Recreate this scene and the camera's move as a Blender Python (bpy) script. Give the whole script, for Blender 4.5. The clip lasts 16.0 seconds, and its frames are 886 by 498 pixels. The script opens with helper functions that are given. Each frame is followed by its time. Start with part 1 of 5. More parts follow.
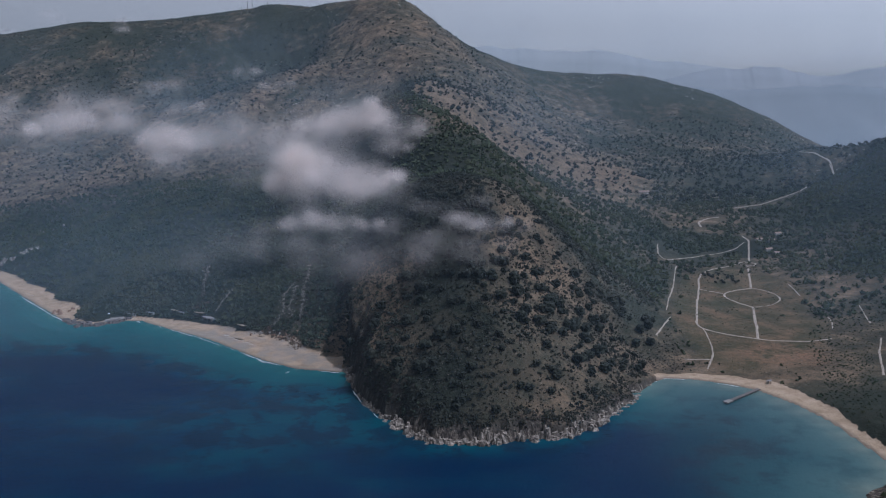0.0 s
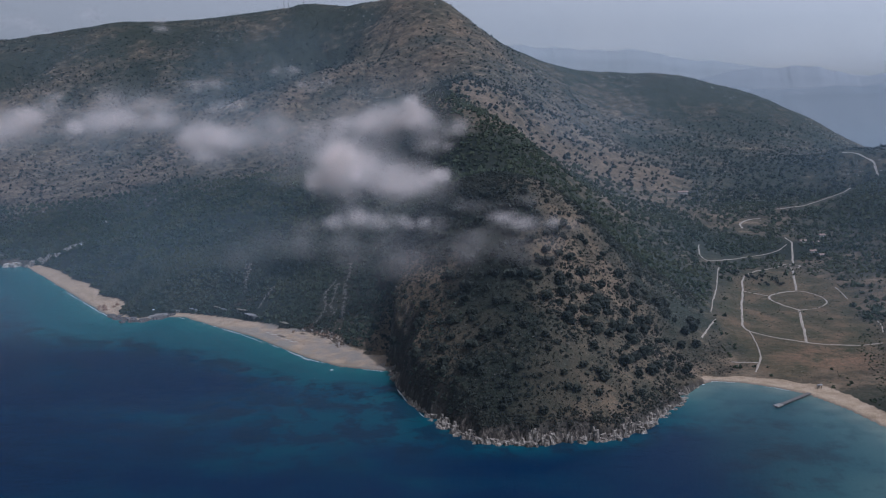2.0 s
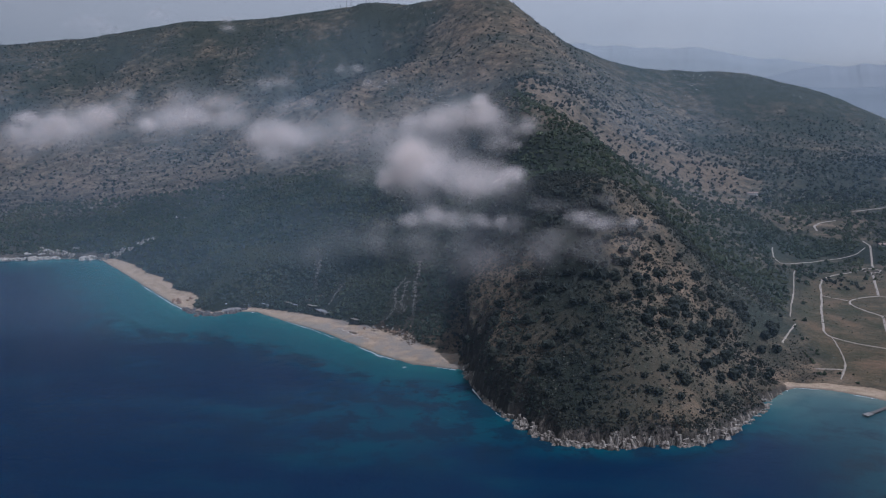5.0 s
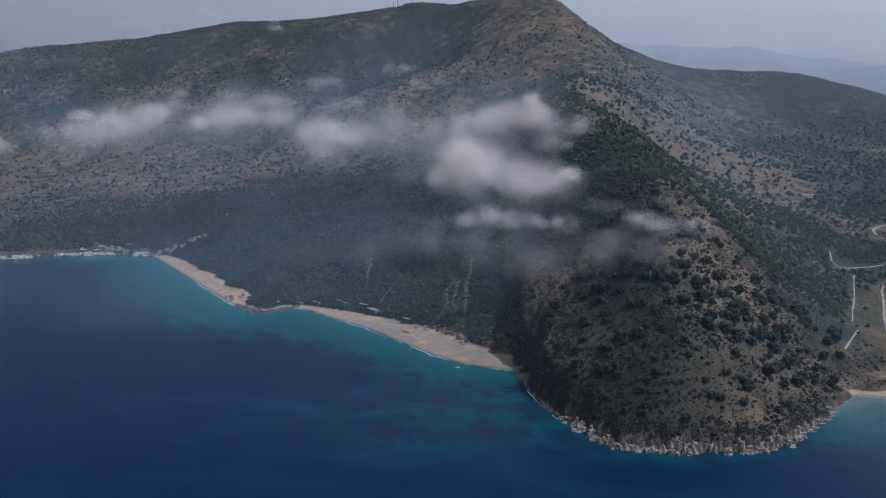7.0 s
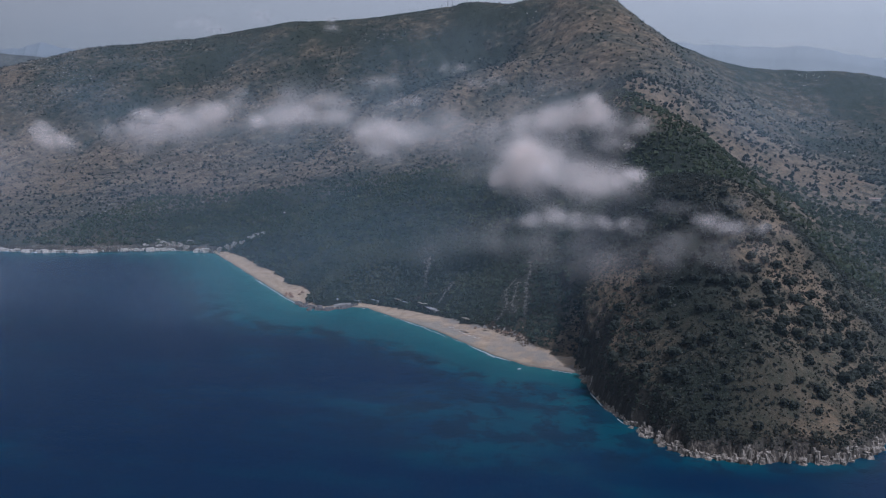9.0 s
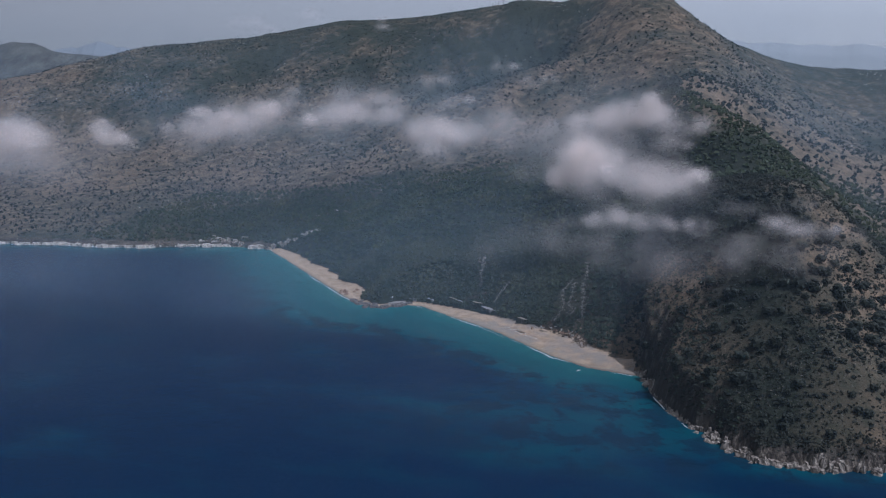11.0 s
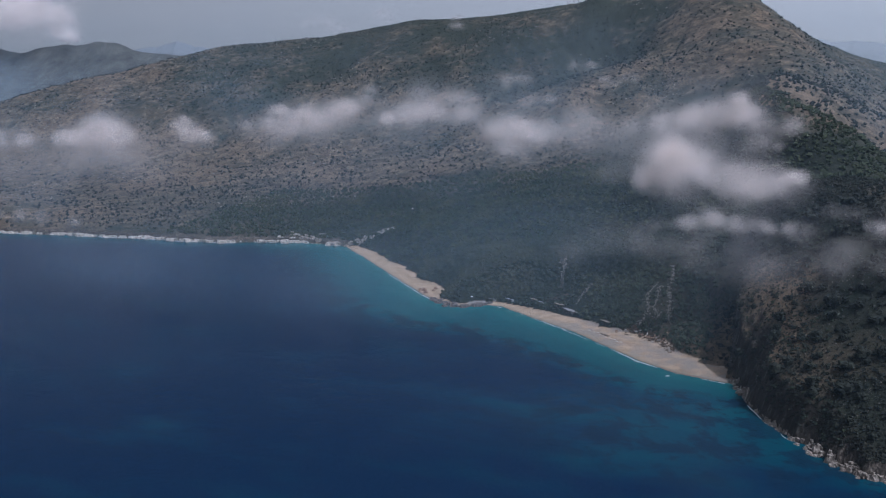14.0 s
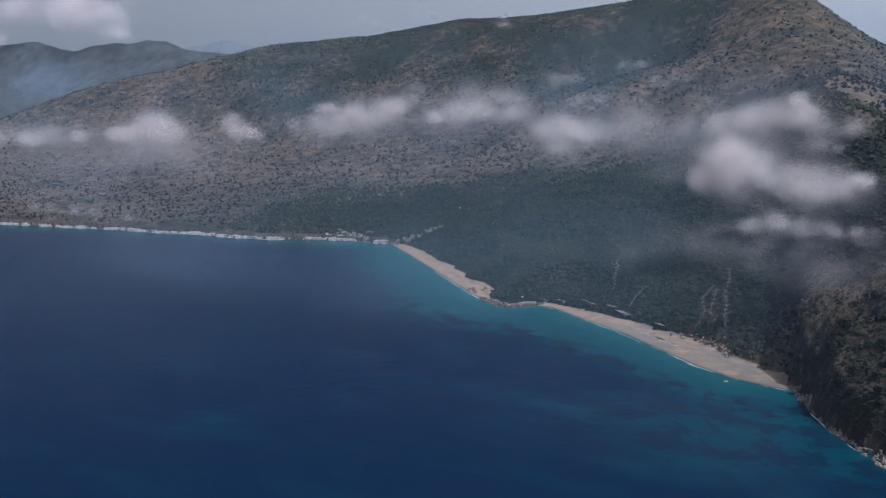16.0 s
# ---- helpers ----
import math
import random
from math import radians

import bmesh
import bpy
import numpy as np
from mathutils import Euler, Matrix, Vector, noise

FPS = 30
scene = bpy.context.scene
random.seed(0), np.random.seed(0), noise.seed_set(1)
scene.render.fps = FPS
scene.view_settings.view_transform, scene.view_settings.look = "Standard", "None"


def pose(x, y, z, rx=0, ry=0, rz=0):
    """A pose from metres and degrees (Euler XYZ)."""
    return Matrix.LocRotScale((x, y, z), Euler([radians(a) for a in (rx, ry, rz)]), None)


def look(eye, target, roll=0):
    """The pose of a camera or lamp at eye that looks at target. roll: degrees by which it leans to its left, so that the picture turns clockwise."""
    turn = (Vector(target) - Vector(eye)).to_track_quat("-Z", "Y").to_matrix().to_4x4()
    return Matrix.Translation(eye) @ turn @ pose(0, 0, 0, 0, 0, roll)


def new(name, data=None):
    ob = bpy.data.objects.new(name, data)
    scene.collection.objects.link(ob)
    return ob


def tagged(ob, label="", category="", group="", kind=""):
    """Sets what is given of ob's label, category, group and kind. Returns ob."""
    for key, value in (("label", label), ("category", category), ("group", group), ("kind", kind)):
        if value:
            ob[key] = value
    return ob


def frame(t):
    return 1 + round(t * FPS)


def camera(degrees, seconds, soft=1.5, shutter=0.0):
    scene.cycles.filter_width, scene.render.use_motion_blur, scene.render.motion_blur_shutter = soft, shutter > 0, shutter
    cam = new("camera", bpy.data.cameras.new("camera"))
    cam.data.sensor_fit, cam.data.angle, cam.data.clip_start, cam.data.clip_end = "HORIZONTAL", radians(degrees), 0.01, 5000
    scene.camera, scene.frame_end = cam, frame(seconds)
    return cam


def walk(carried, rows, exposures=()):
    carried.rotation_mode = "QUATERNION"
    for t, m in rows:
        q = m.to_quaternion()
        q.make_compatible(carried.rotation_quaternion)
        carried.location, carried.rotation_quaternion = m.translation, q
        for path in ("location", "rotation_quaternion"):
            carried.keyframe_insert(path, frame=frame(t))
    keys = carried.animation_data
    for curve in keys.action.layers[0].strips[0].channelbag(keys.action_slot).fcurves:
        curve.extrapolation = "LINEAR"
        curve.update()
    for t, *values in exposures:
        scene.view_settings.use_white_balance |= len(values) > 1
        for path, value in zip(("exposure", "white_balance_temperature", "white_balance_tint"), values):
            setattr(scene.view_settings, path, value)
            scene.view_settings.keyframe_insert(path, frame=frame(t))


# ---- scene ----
cam = camera(56.7, 16.0, 1.1)
PATH = [
    (0, (1.57, 1.461, 189.467), (1.426, 3.428, 189.132), -1.3),
    (0.5, (-1.372, 1.539, 189.464), (-1.531, 3.504, 189.129), -1.3),
    (1, (-4.315, 1.606, 189.469), (-4.492, 3.57, 189.134), -1.3),
    (1.5, (-7.144, 1.635, 189.479), (-7.338, 3.598, 189.144), -1.3),
    (2, (-9.908, 1.598, 189.487), (-10.122, 3.558, 189.152), -1.2),
    (2.5, (-12.694, 1.516, 189.502), (-12.932, 3.473, 189.167), -1.2),
    (3, (-15.438, 1.402, 189.513), (-15.697, 3.356, 189.178), -1.2),
    (3.5, (-18.206, 1.341, 189.526), (-18.486, 3.293, 189.192), -1.1),
    (4, (-21.013, 1.335, 189.546), (-21.311, 3.284, 189.211), -1.1),
    (6.5, (-35.31, 1.425, 189.461), (-35.721, 3.354, 189.126), -0.9),
    (7, (-38.218, 1.348, 189.453), (-38.652, 3.271, 189.118), -0.9),
    (7.5, (-41.165, 1.193, 189.445), (-41.623, 3.11, 189.11), -0.9),
    (8, (-44.128, 0.976, 189.443), (-44.611, 2.887, 189.108), -0.8),
    (8.5, (-47.086, 0.727, 189.439), (-47.601, 2.63, 189.104), -0.8),
    (9, (-50.047, 0.458, 189.438), (-50.592, 2.353, 189.104), -0.7),
    (11.5, (-64.745, -1.165, 189.201), (-65.415, 0.689, 188.865), -0.5),
    (12, (-67.619, -1.538, 189.159), (-68.313, 0.307, 188.823), -0.4),
    (12.5, (-70.472, -1.967, 189.1), (-71.19, -0.131, 188.764), -0.3),
    (13, (-73.317, -2.437, 189.023), (-74.061, -0.611, 188.687), -0.3),
    (13.5, (-76.167, -2.911, 188.956), (-76.935, -1.095, 188.62), -0.3),
    (14, (-79.001, -3.4, 188.9), (-79.791, -1.594, 188.564), -0.3),
    (14.5, (-81.831, -3.935, 188.858), (-82.642, -2.138, 188.521), -0.2),
    (15, (-84.707, -4.511, 188.837), (-85.543, -2.725, 188.5), -0.1),
    (15.5, (-87.617, -5.126, 188.825), (-88.474, -3.35, 188.488), -0.1),
    (16, (-90.492, -5.752, 188.814), (-91.368, -3.987, 188.476), -0.0),
]
EXPOSURE, KELVIN, TINT = -0.02, 4960, 18
walk(cam, [(t, look(eye, target, roll)) for t, eye, target, roll in PATH], [(0, EXPOSURE - 0.08, KELVIN, TINT), (16, EXPOSURE + 0.08, KELVIN, TINT)])
scene.cycles.transparent_max_bounces = 128

# ---- daylight ----
SUN_WAY = Vector((0.50, -0.17, 0.85)).normalized()
sun = new("sun", bpy.data.lights.new("sun", "SUN"))
sun.data.energy, sun.data.angle, sun.data.color = 2.65, radians(0.6), (1.0, 0.93, 0.84)
sun.matrix_world = look(SUN_WAY * 1000, (0, 0, 0))
world = bpy.data.worlds.new("world")
scene.world = world
world.use_nodes = True
sky = world.node_tree.nodes.new("ShaderNodeTexSky")
sky.sky_type, sky.sun_disc = "NISHITA", False
sky.sun_elevation, sky.sun_rotation = math.asin(SUN_WAY.z), math.atan2(SUN_WAY.x, SUN_WAY.y)
sky.air_density, sky.dust_density, sky.ozone_density = 1.1, 1.9, 1.0
pale = world.node_tree.nodes.new("ShaderNodeHueSaturation")
pale.inputs["Saturation"].default_value = 0.08
world.node_tree.links.new(sky.outputs[0], pale.inputs["Color"])
warm = world.node_tree.nodes.new("ShaderNodeMix")
warm.data_type, warm.blend_type = "RGBA", "MULTIPLY"
warm.inputs[0].default_value, warm.inputs[7].default_value = 1.0, (1.0, 0.95, 0.84, 1)
world.node_tree.links.new(pale.outputs[0], warm.inputs[6])
# hazy air is brighter towards the sun's side of the sky
aim = world.node_tree.nodes.new("ShaderNodeTexCoord")
split = world.node_tree.nodes.new("ShaderNodeSeparateXYZ")
world.node_tree.links.new(aim.outputs["Generated"], split.inputs[0])
sunward = world.node_tree.nodes.new("ShaderNodeMapRange")
for key, v in (("From Min", -1.0), ("From Max", 1.0), ("To Min", 0.44), ("To Max", 1.68)):
    sunward.inputs[key].default_value = v
world.node_tree.links.new(split.outputs["X"], sunward.inputs["Value"])
glowing = world.node_tree.nodes.new("ShaderNodeVectorMath")
glowing.operation = "SCALE"
world.node_tree.links.new(warm.outputs[2], glowing.inputs[0])
world.node_tree.links.new(sunward.outputs[0], glowing.inputs["Scale"])
world.node_tree.links.new(glowing.outputs[0], world.node_tree.nodes["Background"].inputs[0])
world.node_tree.nodes["Background"].inputs[1].default_value = 0.097

# ---- terrain as a function of the plan ----
# TERRAIN-BEGIN
def lattice(i, j, seed):
    n = (i.astype(np.int64) * 374761393 + j.astype(np.int64) * 668265263 + seed * 974634777) & 0x7FFFFFFF
    n = ((n ^ (n >> 13)) * 1274126177) & 0x7FFFFFFF
    return ((n ^ (n >> 16)) & 0xFFFF) / 65535.0


def value_noise(x, y, seed=0):
    i, j = np.floor(x), np.floor(y)
    u, v = x - i, y - j
    u, v = u * u * u * (u * (u * 6 - 15) + 10), v * v * v * (v * (v * 6 - 15) + 10)
    a, b = lattice(i, j, seed), lattice(i + 1, j, seed)
    c, d = lattice(i, j + 1, seed), lattice(i + 1, j + 1, seed)
    return (a + (b - a) * u) * (1 - v) + (c + (d - c) * u) * v


def fbm(x, y, size, octaves=4, seed=0):
    """Fractal noise about zero, within about one."""
    total, gain = np.zeros(np.shape(x)), 0.5
    for k in range(octaves):
        f = 2 ** k / size
        total = total + gain * (2 * value_noise(x * f + 17.3 * k, y * f - 9.1 * k, seed + k) - 1)
        gain *= 0.5
    return total


def smooth(a, b, v):
    t = np.clip((v - a) / (b - a), 0, 1)
    return t * t * (3 - 2 * t)


# the shoreline from west to east: x, y, width of the beach, height of the cliff
WEST_COAST = [(-3200, 560, 0, 5), (-1900, 760, 0, 5), (-1343, 873, 0, 5), (-1275, 884, 0, 5), (-1188, 899, 0, 5), (-1116, 914, 0, 5), (-1038, 919, 0, 5),
              (-972, 933, 0, 5), (-896, 933, 0, 6), (-841, 943, 0, 9), (-804, 961, 0, 14), (-749, 982, 0, 14), (-709, 986, 6, 8), (-666, 985, 0, 8), (-650, 970, 14, 4)]
BEACHES = [(-614, 934, 19, 4), (-575, 894, 24, 4), (-486, 802, 26, 4), (-430, 745, 24, 4), (-408, 726, 7, 3), (-390, 716, 6, 2), (-373, 713, 9, 2), (-358, 727, 10, 2), (-340, 729, 10, 3),
           (-298, 698, 24, 3), (-252, 666, 31, 3), (-214, 631, 40, 3), (-183, 603, 41, 3), (-154, 584, 34, 3), (-128, 578, 29, 4), (-119, 576, 18, 6)]
HEADLAND = [(-114, 577, 0, 34), (-103, 545, 0, 32), (-89, 513, 0, 24), (-72, 482, 0, 16), (-54, 459, 0, 13), (-39, 449, 0, 11), (-9, 447, 0, 10), (14, 450, 0, 9),
            (37, 458, 0, 9), (49, 466, 0, 10), (62, 483, 0, 6), (75, 502, 0, 4), (87, 523, 0, 3), (94, 539, 0, 2)]
BAY = [(106, 556, 3, 2), (115, 563, 9, 2), (134, 560, 11, 2), (155, 550, 14, 2), (170, 538, 18, 2), (185, 513, 16, 2), (196, 482, 13, 2), (200, 452, 10, 2), (203, 431, 8, 2),
       (205, 415, 7, 2), (198, 401, 2, 3), (177, 388, 0, 4), (178, 352, 0, 5), (262, 322, 0, 6), (700, 250, 0, 6), (1700, 180, 0, 6)]


def resample(rows, step):
    out = [rows[:1]]
    for a, b in zip(rows[:-1], rows[1:]):
        n = max(1, int(math.hypot(*(b - a)[:2]) / step))
        out.append(a + (b - a) * (np.arange(1, n + 1) / n)[:, None])
    return np.concatenate(out)


SHORE = np.concatenate([resample(np.array(WEST_COAST + BEACHES, float), 6.0), resample(np.array(BEACHES[-1:] + HEADLAND + BAY[:1], float), 1.8)[1:], resample(np.array(BAY, float), 6.0)[1:]])
CLEFT = smooth(0.11, 0.0, np.abs(fbm(SHORE[:, 0] * 1.0 + SHORE[:, 1] * 0.7, SHORE[:, 1] * 0.4, 17, 2, 15))) * (SHORE[:, 2] < 2) * smooth(-125, -112, SHORE[:, 0]) * smooth(100, 92, SHORE[:, 0])
SHORE[:, 0] += 2.6 * fbm(SHORE[:, 0], SHORE[:, 1], 26, 3, 5) * (SHORE[:, 2] < 4)
SHORE[:, 1] += 3.4 * fbm(SHORE[:, 0], SHORE[:, 1], 22, 3, 9) * (SHORE[:, 2] < 4)
SHORE[:, 0] += 5.5 * CLEFT * np.where(SHORE[:, 0] < -50, 0.9, np.where(SHORE[:, 0] > 44, -0.8, 0.0))
SHORE[:, 1] += 5.5 * CLEFT * np.where(np.abs(SHORE[:, 0] + 3) < 47, 1.0, 0.5)


def shore_at(x, y):
    """Distance inland from the shoreline (negative at sea), and the width of beach and height of cliff there."""
    x, y = np.ravel(x), np.ravel(y)
    best, w, c, inside = shore_pass(x, y, SHORE[::8])
    near = best < 170.0 ** 2
    if near.any():
        fine = shore_pass(x[near], y[near], SHORE)
        for rough, exact in zip((best, w, c, inside), fine):
            rough[near] = exact
    return np.where(inside, 1, -1) * np.sqrt(best), w, c


def shore_pass(x, y, line):
    best, w, c = np.full(x.shape, 1e9), np.zeros(x.shape), np.zeros(x.shape)
    inside = np.zeros(x.shape, bool)
    ring = np.vstack([line[:, :2], [(1700, 9000), (-3200, 9000)]])
    for a, b in zip(ring, np.roll(ring, -1, 0)):
        cross = (a[1] > y) != (b[1] > y)
        if cross.any():
            with np.errstate(divide="ignore", invalid="ignore"):
                inside ^= cross & (x < (b[0] - a[0]) * (y - a[1]) / (b[1] - a[1]) + a[0])
    for p, q in zip(line[:-1], line[1:]):
        dx, dy = q[0] - p[0], q[1] - p[1]
        s = np.clip(((x - p[0]) * dx + (y - p[1]) * dy) / (dx * dx + dy * dy), 0, 1)
        d = (x - p[0] - s * dx) ** 2 + (y - p[1] - s * dy) ** 2
        m = d < best
        best[m] = d[m]
        w[m], c[m] = (p[2] + s * (q[2] - p[2]))[m], (p[3] + s * (q[3] - p[3]))[m]
    return best, w, c, inside


# crests and hollows: x, y, z
MAIN_CREST = [(-3000, 1500, 90), (-2406, 1650, 154), (-2200, 1750, 233), (-2071, 1850, 276), (-1910, 2100, 352), (-1768, 2150, 386), (-1630, 2200, 398), (-1494, 2250, 409), (-1332, 2250, 425),
              (-1165, 2250, 443), (-974, 2250, 441), (-767, 2200, 441), (-659, 2200, 455), (-598, 2200, 465), (-523, 2200, 454), (-452, 2150, 457), (-345, 2120, 458), (-233, 2080, 453)]
EAST_CREST = [(-185, 2080, 425), (-117, 2080, 374), (-70, 2100, 340), (-21, 2150, 322), (66, 2200, 292), (-200, 2280, 394), (-110, 2300, 330), (-40, 2350, 290), (90, 2450, 230), (187, 2250, 273), (252, 2300, 264), (343, 2300, 265), (409, 2250, 255),
              (472, 2200, 235), (546, 2150, 207), (602, 2100, 177), (656, 2050, 147), (713, 2000, 103), (780, 1900, 60)]
MOUNTAIN_FACE = [(-189, 1847, 343), (-194, 1776, 324), (-318, 1965, 386), (-352, 1878, 318), (-400, 1760, 283), (-455, 1690, 256), (-508, 1765, 278), (-461, 2008, 330), (-560, 1900, 262), (-630, 1813, 240), (-800, 1842, 246), (-1057, 2002, 319), (-1190, 2002, 315),
                 (-1291, 1982, 296), (-1457, 1860, 257), (-1657, 1757, 212), (-648, 1344, 91), (-838, 1331, 61), (-1239, 1361, 58), (-1609, 1350, 50), (-1916, 1450, 91), (-879, 1180, 36), (-695, 1500, 125)]
SPUR = [(-132, 1399, 239), (-148, 1298, 223), (-167, 1120, 204), (-140, 1200, 210), (-75, 937, 160), (-53, 887, 143), (-110, 1020, 182), (-56, 1315, 189), (-14, 1333, 150), (-70, 1200, 165), (-10, 1118, 130), (82, 1289, 95),
        (185, 1420, 82), (192, 1942, 171), (-240, 1130, 125), (-240, 1300, 145), (-225, 1440, 165), (-150, 1540, 232), (-230, 1580, 205), (-170, 1680, 290), (-130, 900, 112), (-150, 1000, 130), (-30, 800, 124), (75, 919, 58), (-300, 1200, 110), (-382, 900, 50), (-369, 1100, 92), (-300, 1400, 160), (-460, 1400, 125), (-250, 950, 80), (130, 1650, 120), (330, 1750, 110)]
KNOLL = [(-60, 700, 125), (-7, 680, 122), (26, 690, 104), (53, 680, 72), (79, 660, 38), (92, 620, 14), (-92, 720, 114), (-118, 660, 66), (-112, 615, 52), (-96, 579, 42), (-57, 475, 18),
         (-29, 457, 12), (7, 500, 38), (-13, 510, 44), (-44, 540, 52), (-14, 560, 70), (-15, 610, 94), (73, 647, 42), (86, 636, 33), (-204, 765, 39), (-184, 760, 42), (-165, 690, 22), (-201, 720, 22), (40, 480, 14), (72, 530, 14)]
VALLEY = [(128, 674, 15), (200, 642, 5), (272, 920, 13), (209, 875, 13), (241, 805, 9), (154, 593, 4), (336, 1218, 42), (226, 1319, 51), (442, 1242, 57), (541, 1345, 74), (582, 1300, 130), (540, 1500, 104),
          (497, 1100, 76), (389, 850, 32), (315, 680, 13), (271, 580, 5), (293, 700, 9), (354, 930, 20), (235, 520, 5), (230, 420, 9), (420, 560, 45), (620, 800, 95), (900, 1200, 190), (292, 1140, 31), (110, 800, 33), (640, 1650, 70), (430, 1600, 85)]
LOWLAND = [(-450, 830, 22), (-550, 960, 28), (-300, 760, 30), (-420, 760, 14), (-650, 1020, 12), (-900, 1000, 16), (-1200, 960, 14), (-1436, 960, 12), (-2200, 900, 20), (-1300, 2700, 330), (-400, 2700, 330), (200, 2800, 200), (900, 2600, 20), (-2400, 2300, 200), (800, 2300, 60), (-3000, 2600, 150), (1500, 3300, 10), (-1500, 3300, 200)]
CONTROL = np.array(MAIN_CREST + EAST_CREST + MOUNTAIN_FACE + SPUR + KNOLL + VALLEY + LOWLAND, float)


def kernel(r2):
    return r2 * np.log(r2 + 1e-9)


def spline(rows):
    """A thin plate bent over the given heights."""
    p, n = rows[:, :2] / 500.0, len(rows)
    k = kernel(((p[:, None] - p[None]) ** 2).sum(2)) + np.eye(n) * 2e-4
    one = np.hstack([np.ones((n, 1)), p])
    m = np.block([[k, one], [one.T, np.zeros((3, 3))]])
    return p, np.linalg.solve(m, np.concatenate([rows[:, 2], np.zeros(3)]))


PLATE = spline(CONTROL)


def plate(x, y):
    (p, w), total = PLATE, 0.0
    n = len(p)
    x, y = np.ravel(x) / 500.0, np.ravel(y) / 500.0
    total = w[n] + w[n + 1] * x + w[n + 2] * y
    for q, k in zip(p, w):
        total = total + k * kernel((x - q[0]) ** 2 + (y - q[1]) ** 2)
    return total


WEST_WALL = [(-95, 540), (-108, 580), (-116, 602), (-126, 640), (-139, 700), (-150, 770)]


def side_of(x, y, line):
    """Distance east of a line that runs north."""
    at = np.interp(y, [b for _, b in line], [a for a, _ in line])
    return x - at


def relief(x, y):
    """Height of the ground, the distance from the shore, the beach's width and the cliff's height."""
    x, y = np.ravel(np.asarray(x, float)), np.ravel(np.asarray(y, float))
    d, w, c = shore_at(x, y)
    h = plate(x, y)
    up = smooth(20, 130, h)
    gully = np.abs(fbm(x * 1.0, y * 0.45, 190, 4, 21))
    h = h + up * (6 * fbm(x, y, 150, 5, 3) - 10 * smooth(60, 260, h) * (0.22 - gully)) + (0.35 + 0.9 * up) * 2.2 * fbm(x, y, 22, 3, 40)
    chute = np.abs(fbm(x + 0.35 * y + 70 * fbm(x, y, 260, 2, 26), y * 0.34, 130, 4, 25))
    h = h - 9 * smooth(-260, -420, x) * smooth(1380, 1650, y) * smooth(2170, 1990, y) * smooth(0.24, 0.02, chute)
    wall = side_of(x, y, WEST_WALL)
    foot = 3 + 0.30 * np.maximum(0, y - 596) + 0.55 * np.maximum(0, -wall - 26) + 1.5 * fbm(x, y, 14, 3, 31)
    ledge = wall + 4.5 * fbm(x, y, 18, 4, 33)
    h = np.where((y > 560) & (y < 760), np.minimum(h, foot + 62 * smooth(-5, 9, ledge) + 1.6 * np.maximum(0, ledge - 9) + 90 * smooth(690, 760, y)), h)
    wob = fbm(x, y, 30, 3, 77)
    width = np.maximum(w * (1 + 0.35 * wob), 0)
    beach = np.where(d < width, 0.075 * d, 0.075 * width + 0.55 * (d - width) + 0.05 * np.maximum(0, d - width - 30) ** 1.5)
    top = c * (1 + 0.5 * fbm(x, y, 17, 3, 12))
    rock = top * (1 - np.exp(-np.maximum(d, 0) / (0.28 * top + 0.8))) + 0.95 * d
    k = smooth(2, 8, w)
    cap = rock * (1 - k) + beach * k
    h = np.minimum(np.maximum(h, np.minimum(0.6 + 0.05 * d, 3.5)), cap)
    return np.where(d < 0, np.maximum(-0.6 + 0.5 * d, -6.0), h), d, w, c
# TERRAIN-END


# where trees and dry grass grow: x, y, share of tree cover, dryness of the soil
COVER_WEST = [(-840, 1330, .42, .65), (-648, 1344, .5, .6), (-1240, 1362, .3, .8), (-400, 900, 1, 0), (-300, 760, 1, 0), (-550, 1000, 1, 0), (-700, 1150, .85, .2), (-1000, 1090, .6, .4), (-1400, 1050, .35, .6),
              (-1057, 2000, .7, .35), (-1500, 1850, .75, .35), (-1300, 2100, .85, .2), (-1000, 2150, .85, .2), (-1650, 2000, .7, .3), (-800, 1842, .6, .4), (-540, 1840, 1, 0), (-500, 1980, 1, .05), (-640, 1960, .95, .1), (-380, 1850, .35, .6), (-330, 1960, .35, .55), (-480, 1680, .35, .7), (-600, 1640, .45, .6), (-820, 2010, .8, .25), (-700, 2150, .6, .3), (-560, 2120, .75, .2), (-1900, 1900, .45, .75), (-1700, 1500, .2, .9), (-500, 1250, .6, .4), (-350, 1150, .8, .2)]
